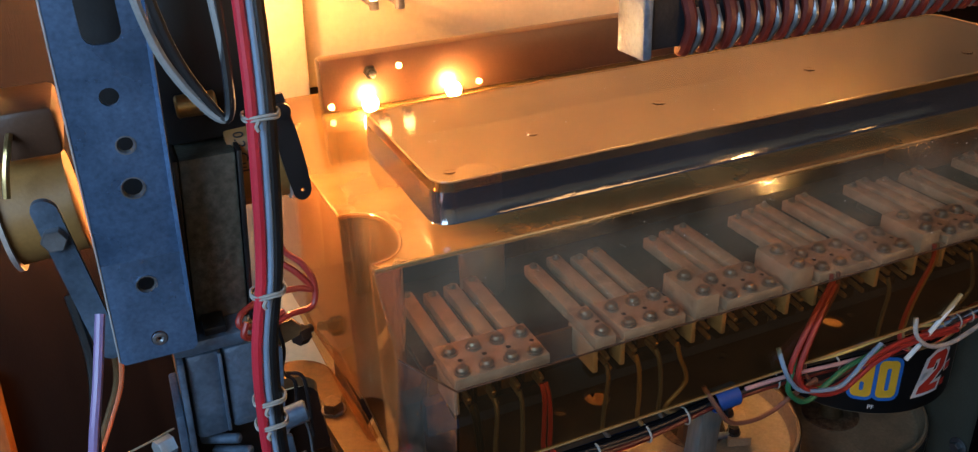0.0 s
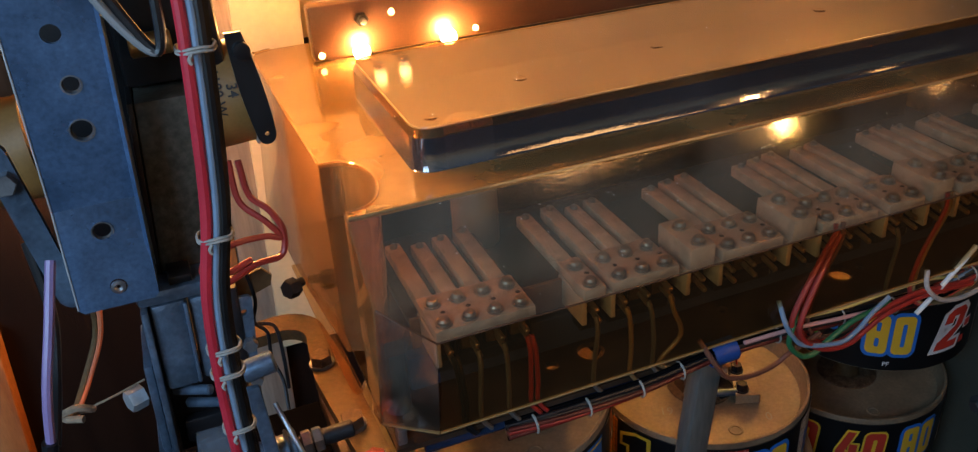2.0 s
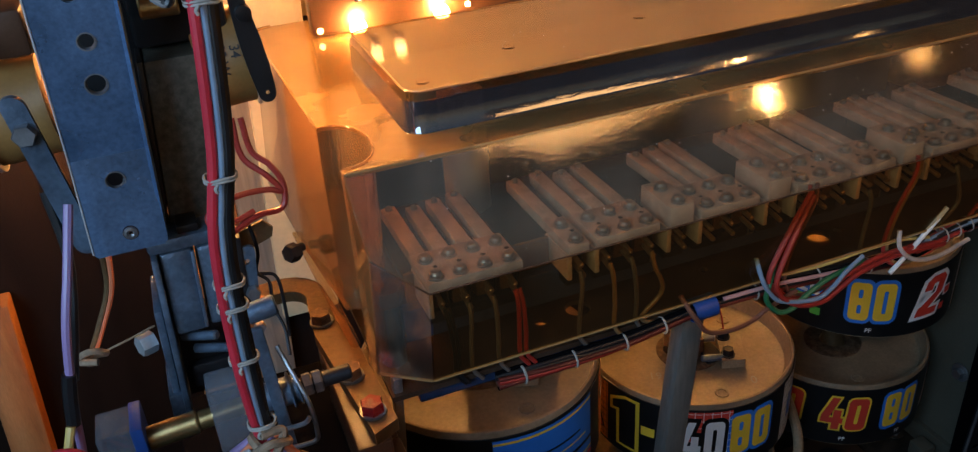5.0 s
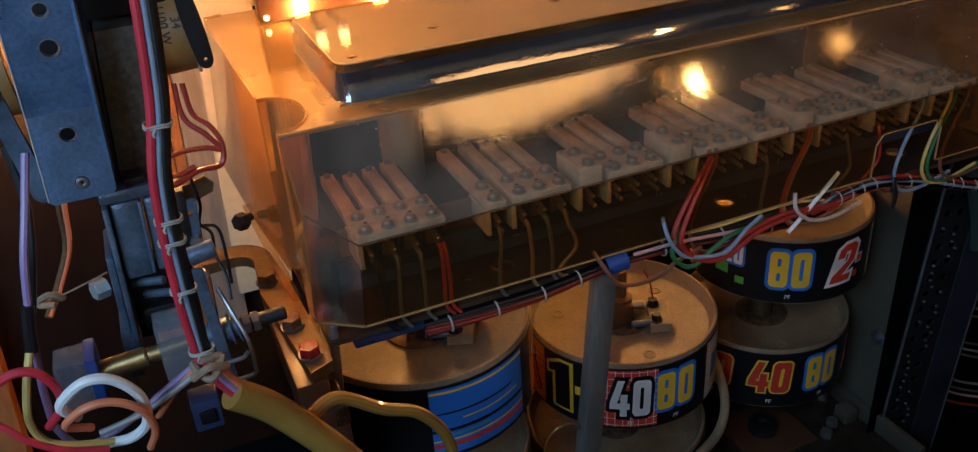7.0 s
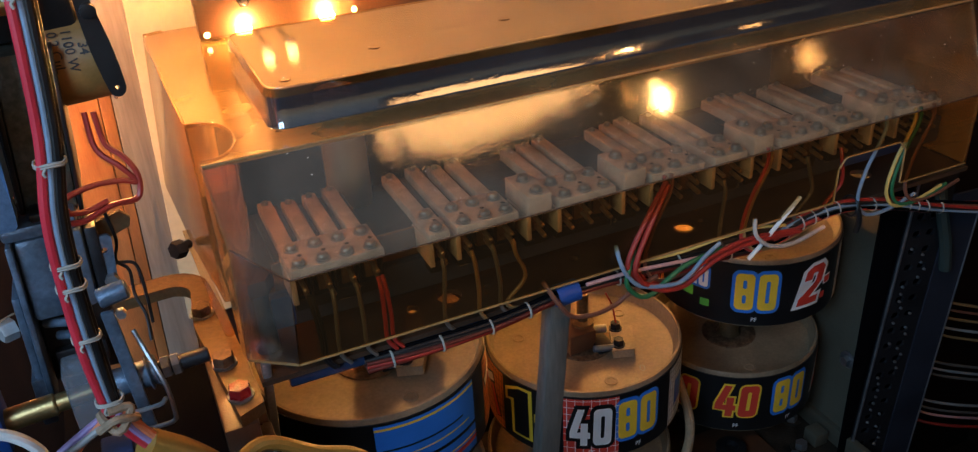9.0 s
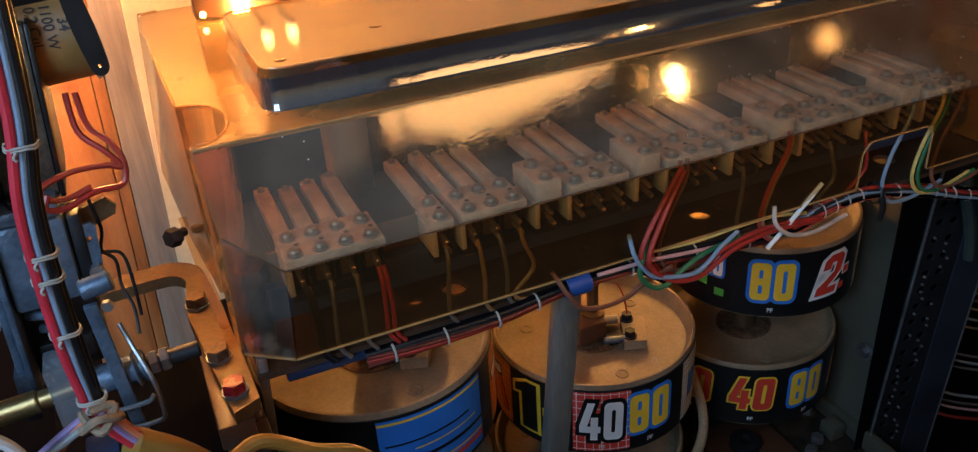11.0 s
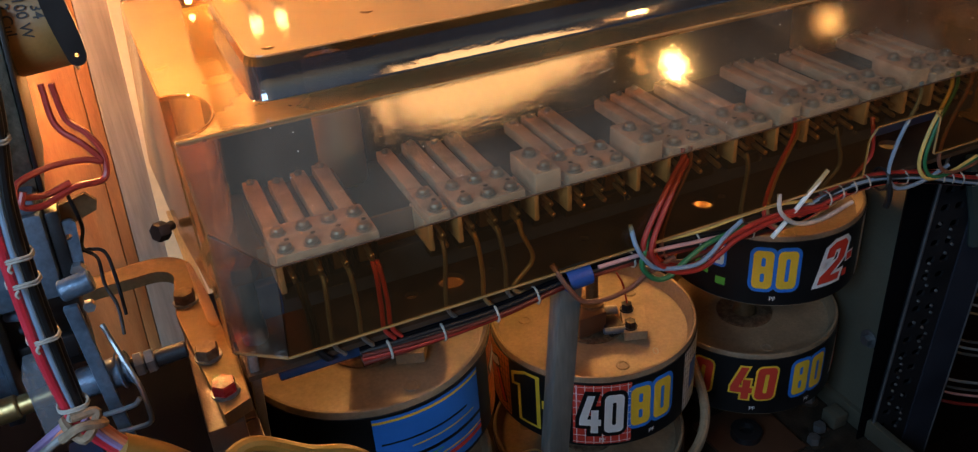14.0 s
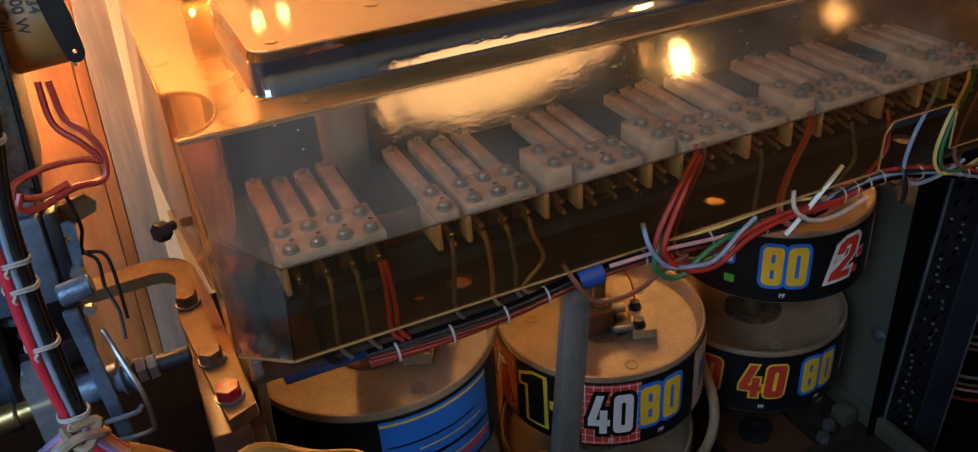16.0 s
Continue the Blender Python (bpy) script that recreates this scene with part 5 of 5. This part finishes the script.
for dx, dy, m, r in ((-0.0016, -0.001, PINKRED, 0.0015), (0.0008, -0.0010, BLUEW, 0.0010), (0.0024, 0.0, BLACK, 0.0017), (0.0034, 0.0025, BLACK, 0.0014)):
    pts = [(0.0385 + dx * .8, 0.188 + dy, 0.33), (0.0365 + dx, 0.186 + dy, 0.26), (0.0350 + dx, 0.185 + dy, 0.235), (0.0315 + dx, 0.185 + dy, 0.20), (0.0265 + dx, 0.185 + dy, 0.175), (0.0245 + dx, 0.185 + dy, 0.15), (0.0240 + dx, 0.185 + dy, 0.125), (0.0245 + dx * .7, 0.187 + dy, 0.100)]
    part("wire", tube(pts, r, 10, 6), m, cable)
for x, z in ((0.0352, 0.2385), (0.0297, 0.191), (0.0252, 0.158), (0.0246, 0.150), (0.0240, 0.131), (0.0245, 0.105)):
    for k in range(2):
        turn = [(x + 0.0009 + 0.0044 * math.cos(0.7 * i), 0.1858 + 0.0036 * math.sin(0.7 * i), z + 0.0008 * k + 0.0003 * math.sin(2.1 * i)) for i in range(10)]
        part("cord_tie", tube(turn, 0.00042, 6, 3), TIE, cable, "off-white cord tie")
    part("cord_end", tube([(x - 0.0004, 0.1815, z), (x - 0.0012, 0.1809, z - 0.0009), (x - 0.0008, 0.1809, z - 0.0020)], 0.0005, 6, 3), TIE, cable, "loose end of the cord")

loopw = thing("red_lead", (0.05, 0.245, 0.15), "pair of thin dark red coil leads in a loop", "wire")
part("lead", tube([(0.0400, 0.2505, 0.1830), (0.0405, 0.247, 0.170), (0.0470, 0.243, 0.163), (0.0510, 0.242, 0.1565), (0.046, 0.241, 0.1585), (0.036, 0.238, 0.1600), (0.0265, 0.232, 0.1595), (0.0250, 0.230, 0.1560), (0.032, 0.234, 0.1525), (0.040, 0.237, 0.1535)], 0.0011, 8), COPPER, loopw)
part("lead", tube([(0.0430, 0.2505, 0.1825), (0.0440, 0.248, 0.171), (0.0490, 0.244, 0.166), (0.0520, 0.2425, 0.1585), (0.0500, 0.241, 0.1505), (0.041, 0.237, 0.1515), (0.031, 0.232, 0.1500), (0.0255, 0.229, 0.1525), (0.027, 0.230, 0.1570)], 0.0011, 8), COPPER, loopw)

conn = thing("plug_connector", (0.021, 0.20, 0.061), "dark blue plastic plug under the string knot", "connector")
part("shell", box(0.0155, 0.0265, 0.1960, 0.2080, 0.0610, 0.0745, 0.001), RAILNAVY, conn)
part("latch", box(0.0180, 0.0240, 0.1945, 0.1960, 0.0650, 0.0710, 0.0005), BLACK, conn)

# loose wires and sleeves at the bottom
coils_ = [("white_wire", WHITE, 0.0019, [(-0.020, 0.186, 0.092), (-0.023, 0.181, 0.102), (-0.014, 0.179, 0.110), (-0.005, 0.179, 0.108), (0.0015, 0.181, 0.097), (0.001, 0.184, 0.083), (-0.006, 0.188, 0.075), (-0.016, 0.192, 0.073)], "thick white wire in an open loop"),
          ("orange_wire", ORANGEW, 0.0015, [(-0.017, 0.186, 0.086), (-0.0235, 0.180, 0.094), (-0.016, 0.177, 0.101), (-0.007, 0.177, 0.1005), (0.001, 0.178, 0.093), (0.003, 0.182, 0.080), (-0.001, 0.188, 0.068)], "salmon-orange wire in an open loop"),
          ("red_wire", PINKRED, 0.0016, [(-0.052, 0.186, 0.104), (-0.042, 0.182, 0.114), (-0.033, 0.180, 0.120), (-0.026, 0.180, 0.118), (-0.022, 0.181, 0.109), (-0.0235, 0.184, 0.099), (-0.030, 0.188, 0.090)], "red wire in an open loop"),
          ("red_wire", PINKRED, 0.0013, [(-0.052, 0.182, 0.106), (-0.042, 0.181, 0.101), (-0.036, 0.180, 0.093), (-0.027, 0.181, 0.084), (-0.014, 0.184, 0.076)], "red wire curling at the bottom"),
          ("violet_wire", VIOLETW, 0.0014, [(-0.012, 0.215, 0.180), (-0.0165, 0.206, 0.164), (-0.0215, 0.20, 0.147), (-0.0262, 0.20, 0.124), (-0.0285, 0.20, 0.108), (-0.0300, 0.199, 0.094), (-0.0295, 0.197, 0.081), (-0.022, 0.195, 0.072), (-0.004, 0.194, 0.079), (0.010, 0.193, 0.088), (0.022, 0.191, 0.096)], "violet-pink wire hanging down"),
          # Next two hang in warm light; its orange is put into their colour.
          ("orange_lit_lead", ORANGEW, 0.0013, [(-0.0100, 0.30, 0.150), (-0.0150, 0.30, 0.127), (-0.0190, 0.30, 0.103), (-0.0270, 0.295, 0.087), (-0.034, 0.285, 0.078)], "wire hanging behind the strap, orange lamp light put into its colour"),
          ("orange_lit_lead", YELPASS, 0.0013, [(-0.0130, 0.30, 0.150), (-0.0180, 0.30, 0.122), (-0.0205, 0.30, 0.103), (-0.0280, 0.295, 0.088), (-0.035, 0.285, 0.078)], "wire hanging behind the strap, ochre lamp light put into its colour"),
          ("ochre_wire", YELLOWW, 0.0014, [(-0.029, 0.197, 0.116), (-0.033, 0.192, 0.105), (-0.0355, 0.190, 0.093), (-0.033, 0.190, 0.083), (-0.025, 0.190, 0.078), (-0.012, 0.190, 0.074)], "ochre wire curling at the bottom"),
          ("grey_wire", GREYW, 0.0013, [(-0.016, 0.192, 0.078), (-0.004, 0.191, 0.081), (0.008, 0.190, 0.086), (0.020, 0.189, 0.093)], "grey wire running to the knot"),
          ("orange_wire", ORANGEW, 0.0012, [(0.004, 0.194, 0.076), (0.012, 0.192, 0.086), (0.019, 0.190, 0.093), (0.025, 0.188, 0.098)], "salmon wire running to the knot"),
          ("black_sleeve", BLACK, 0.0022, [(-0.0248, 0.1995, 0.133), (-0.0268, 0.1992, 0.124), (-0.0284, 0.1992, 0.115)], "short black sleeve on the violet wire"),
          ("black_wire", BLACK, 0.0016, [(-0.021, 0.240, 0.175), (-0.0195, 0.232, 0.155), (-0.0225, 0.222, 0.138), (-0.0255, 0.206, 0.126)], "black wire hanging down")]
for nm, m, r, pts, lab in coils_:
    th = thing(nm, pts[0], lab, "wire", "loose wires")
    part("insulation", tube(pts, r, 9, 7), m, th)
tie2 = thing("string_knot", (-0.024, 0.245, 0.108), "brown string knot with a taut thread", "string")
part("knot", tube([(-0.029, 0.243, 0.110), (-0.024, 0.240, 0.113), (-0.020, 0.243, 0.109), (-0.025, 0.248, 0.106), (-0.029, 0.243, 0.108), (-0.023, 0.240, 0.108)], 0.0013, 7), STRING, tie2)
part("thread", tube([(-0.022, 0.242, 0.110), (-0.012, 0.242, 0.1125), (-0.002, 0.243, 0.115)], 0.0004, 6), STRING, tie2)
knot = thing("string_knot", (0.026, 0.187, 0.098), "brown string knot round the cable loom", "string")
part("knot", tube([(0.020, 0.180, 0.098), (0.026, 0.178, 0.102), (0.032, 0.182, 0.098), (0.027, 0.190, 0.095), (0.021, 0.186, 0.100), (0.026, 0.178, 0.097), (0.031, 0.183, 0.102), (0.024, 0.181, 0.104)], 0.0015, 7), STRING, knot)
sl = thing("yellow_sleeve", (0.045, 0.19, 0.06), "wide ochre insulating sleeve with wires running into it", "sleeve")
part("sleeve", tube([(0.0315, 0.188, 0.081), (0.045, 0.19, 0.0665), (0.062, 0.19, 0.042), (0.075, 0.19, 0.02)], 0.0062, 16), SLEEVE, sl)
for dx, m in ((-0.002, PINKRED), (0.0005, VIOLETW), (0.003, ORANGEW)):
    part("wire", tube([(0.026 + dx, 0.186, 0.099), (0.029 + dx, 0.187, 0.090), (0.034 + dx, 0.188, 0.080)], 0.0015, 8), m, sl)
tb = thing("yellow_tube", (0.09, 0.23, 0.01), "thin ochre tube curving in front of the drums", "tube")
part("tube", tube([(0.058, 0.20, 0.048), (0.072, 0.205, 0.050), (0.092, 0.21, 0.032), (0.110, 0.215, 0.018), (0.124, 0.22, -0.010), (0.128, 0.225, -0.06)], 0.0030, 10), SLEEVE, tb)

# ---- right side of the cabinet ----
rp = thing("steel_panel", (0.50, 0.34, -0.34), "olive-grey steel panel with a bright screw", "panel")
part("sheet", lean(box(0.521, 0.5235, 0.295, 0.455, -0.34, 0.035, 0.0006), -0.1, 0.06), OLIVEPLATE, rp)
part("screw", lathe([(0.0072, 0), (0.0072, 0.001), (0.0066, 0.0014), (0, 0.0014)], (0.5178, 0.3135, -0.147), (-1, 0, 0), 18), STEEL, rp)
part("nut", hexhead((0.5166, 0.3135, -0.147), 0.0044, 0.004, (-1, 0, 0)), STEEL, rp)
rb = thing("slotted_upright", (0.56, 0.30, -0.34), "dark blue-grey slotted steel upright", "upright")
slots = [rounded(u, u + 0.0065, -0.30 + 0.0135 * i, -0.2945 + 0.0135 * i, 0.002, 3) for i in range(22) for u in (0.0060, 0.0165)]
bm = slab([(0, -0.34), (0.030, -0.34), (0.030, 0.04), (0, 0.04)], slots, 0, 0.002, place=lambda u, v, w: Vector((0.5265 + u + 0.073 * (v + 0.015), 0.291 + w - 0.2 * u, v)))
part("web", bm, BLACKENED, rb)
part("back", box(0.503, 0.556, 0.2945, 0.2960, -0.34, 0.03, 0.0004), BLACKMATT, rb, "dark backing behind the slots")
part("side_plate", slab([(0.0305, -0.34), (0.056, -0.34), (0.056, 0.0), (0.0305, 0.0)], [], 0, 0.002, place=lambda u, v, w: Vector((0.5265 + u + 0.073 * (v + 0.015), 0.284 + w - 0.1 * (u - 0.03), v))), BLUEPLATE, rb, "blue-grey plate beside the slots")
part("plate_edge", rod((0.5825 - 0.0237, 0.2808, -0.34), (0.5836, 0.2808, 0.0), 0.0007, 8), STEEL, rb, "pale line along the plate edge")
part("lip", rod((0.5265 - 0.0237, 0.2905, -0.34), (0.5305, 0.2905, 0.04), 0.0011, 8), STEEL, rb, "bright front lip")
random.seed(8)
for i in range(40):
    z = -0.28 + 0.0062 * i
    u = random.choice((0.006, 0.0165)) + random.uniform(0, 0.006)
    part("contact_stud", lathe([(0.0011, 0), (0.0009, 0.0016), (0, 0.0018)], (0.5265 + u + 0.073 * (z + 0.015), 0.2905 - 0.2 * u, z), (0, -1, 0), 8), STEEL, rb, "small tinned stud")
hang = thing("green_strap", (0.556, 0.285, -0.06), "dark green fabric strap hanging before the slotted upright", "strap")
part("band", tube([(0.540, 0.283, 0.012), (0.546, 0.281, -0.012), (0.554, 0.280, -0.036), (0.559, 0.280, -0.058)], 0.0042, 8), GREENDARK, hang)
boards = thing("dark_board", (0.66, 0.33, -0.34), "dark brown board behind the upright", "board")
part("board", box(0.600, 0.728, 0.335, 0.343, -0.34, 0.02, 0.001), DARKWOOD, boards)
for k, (m, z, r) in enumerate(((OCHREDARK, -0.135, 0.0013), (BROWNW, -0.142, 0.0012), (OCHREDARK, -0.150, 0.0013), (GREYW, -0.160, 0.0012), (OCHREDARK, -0.168, 0.0012), (TAUPE, -0.196, 0.0013), (GREYW, -0.203, 0.0012), (TAUPE, -0.209, 0.0013), (GREYW, -0.238, 0.0013), (TAUPE, -0.246, 0.0012), (PINKW, -0.252, 0.0012), (COPPER, -0.262, 0.0014))):
    th = thing("side_wire", (0.63, 0.31, z), "insulated wire of a bundle running to the side board", "wire", "wires at the side board")
    part("insulation", tube([(0.618 + 0.001 * (k % 3), 0.3345, z + 0.006), (0.626, 0.318, z + 0.004), (0.645, 0.306, z), (0.685, 0.300, z - 0.014), (0.7295, 0.300, z - 0.030)], r, 7, 5), m, th)
winding = thing("coil_bar", (0.22, 0.2, 0.228), "comb of red windings on a grey terminal bar", "terminal bar")
part("bar", box(0.1515, 0.330, 0.196, 0.207, 0.2345, 0.262, 0.0015), BLACKENED, winding)
part("end_plate", box(0.1480, 0.1513, 0.194, 0.209, 0.2325, 0.266, 0.0012), DULL, winding, "grey end plate")
for i in range(22):
    x = 0.163 + i * 0.0072
    part("winding", tube([(x, 0.1955, 0.250), (x + 0.001, 0.1935, 0.242), (x + 0.0005, 0.1955, 0.234), (x + 0.002, 0.200, 0.2325)], 0.0019, 8, 4), REDTERM, winding, "dark red winding")
    part("lug", tube([(x + 0.0030, 0.1950, 0.246), (x + 0.0035, 0.1925, 0.239), (x + 0.003, 0.196, 0.2325)], 0.0011, 6, 4), STEEL, winding, "solder-coated lug")
for x in (0.17, 0.31):
    part("hanger", rod((x, 0.203, 0.2615), (x, 0.203, 0.601), 0.003), STEEL, winding, "steel hanger rod")
dark = thing("dark_loop_wires", (0.02, 0.19, 0.25), "blue-grey and black wires looping above the strap", "wire")
for k, (m, r) in enumerate(((GREYW, 0.0011), (BLACK, 0.0012))):
    o = 0.003 * k
    part("wire", tube([(0.012 + o, 0.188, 0.31), (0.0125 + o, 0.187, 0.28), (0.016 + o, 0.186, 0.258), (0.023 + o * .6, 0.185, 0.244), (0.0285, 0.184, 0.240), (0.030, 0.184, 0.252), (0.029 + o * .4, 0.185, 0.28), (0.028 + o * .4, 0.186, 0.32)], r, 8, 6), m, dark)

tiez = thing("black_cable_tie", (0.408, 0.237, 0.05), "black beaded cable tie round the harness", "cable tie")
part("strap", lathe([(0.0056, -0.0014), (0.0064, -0.001), (0.0064, 0.001), (0.0056, 0.0014)], (0.408, 0.237, 0.0532), (1, 0, -0.2), 16), BLACK, tiez)
part("tail", tube([(0.408, 0.2312, 0.053), (0.409, 0.2305, 0.046), (0.4085, 0.231, 0.039)], 0.0016, 7), BLACK, tiez)

# ---- mechanism under the drums ----
bp_ = thing("base_plate", (0.42, 0.36, -0.226), "stained steel base plate with bolts under the drums", "plate")
part("sheet", box(0.24, 0.525, 0.24, 0.455, -0.2300, -0.2265, 0.0008), BAND, bp_)
part("rib", box(0.510, 0.516, 0.25, 0.45, -0.2264, -0.210, 0.0008), OLIVEPLATE, bp_)
part("block", box(0.494, 0.507, 0.310, 0.324, -0.2264, -0.214, 0.001), OLIVEPLATE, bp_, "small dark block")
for x, y in ((0.484, 0.315), (0.471, 0.307), (0.50, 0.345), (0.395, 0.275)):
    part("washer", lathe([(0, 0), (0.008, 0), (0.008, 0.0012), (0, 0.0012)], (x, y, -0.2264), seg=20), BAND, bp_)
    part("bolt", hexhead((x, y, -0.2252), 0.0050, 0.0060, turn=x * 30), STEEL, bp_)
part("leg", box(0.26, 0.275, 0.42, 0.435, -0.341, -0.2302, 0.001), OLIVEPLATE, bp_)
part("leg", box(0.49, 0.505, 0.26, 0.275, -0.341, -0.2302, 0.001), OLIVEPLATE, bp_)
gear = thing("spindle_plate", (0.43, 0.335, -0.226), "rust-brown square plate with a round boss", "plate")
part("plate", box(0.400, 0.462, 0.305, 0.365, -0.2262, -0.2225, 0.001), BROWN, gear)
part("boss", lathe([(0, 0), (0.012, 0), (0.012, 0.006), (0.006, 0.007), (0.005, 0.003), (0, 0.003)], (0.429, 0.335, -0.2224), seg=28), BLACKENED, gear)
hose = thing("cream_tube", (0.36, 0.30, -0.15), "cream tube bending down beside the drum", "tube")
part("tube", tube([(0.380, 0.39, -0.108), (0.376, 0.365, -0.115), (0.372, 0.335, -0.125), (0.362, 0.305, -0.140), (0.345, 0.288, -0.152), (0.318, 0.278, -0.158), (0.29, 0.27, -0.165), (0.27, 0.27, -0.227)], 0.0034, 10), TAN, hose)
lw = thing("thin_loop_wire", (0.20, 0.25, -0.06), "thin bare wire loop in front of the drum", "wire")
part("wire", tube([(0.188, 0.252, -0.095), (0.190, 0.248, -0.062), (0.200, 0.246, -0.052), (0.211, 0.247, -0.060), (0.214, 0.250, -0.095)], 0.0006, 6), BRASS, lw)

# ---- dust on the cover ----
random.seed(11)
verts, faces = [], []
for k in range(170):
    t = random.random() ** 0.7
    x, s = random.uniform(0.1, 0.47), random.uniform(0.00010, 0.00026)
    if k % 3:
        o, u, w = Vector((x, 0.232 + 0.017 * t - 0.0011, 0.104 + 0.049 * t + 0.0004)), Vector((1, 0, 0)), Vector((0, 0.328, 0.945))
    else:
        o, u, w = Vector((x, random.uniform(0.285, 0.36), 0.1709)), Vector((1, 0, 0)), Vector((0, 1, 0))
    n0 = len(verts)
    for i in range(5):
        a = 2 * math.pi * i / 5 + k
        verts.append(o + u * s * math.cos(a) * 1.4 + w * s * math.sin(a))
    verts.append(o + u.cross(w) * s * 0.8)
    faces += [(n0 + i, n0 + (i + 1) % 5, n0 + 5) for i in range(5)]
me = bpy.data.meshes.new("dust_specks")
me.from_pydata(verts, [], faces)
me.materials.append(DUST)
tagged(new("dust_specks", me), "fine pale dust specks on the clear cover", "dust", kind="stuff")
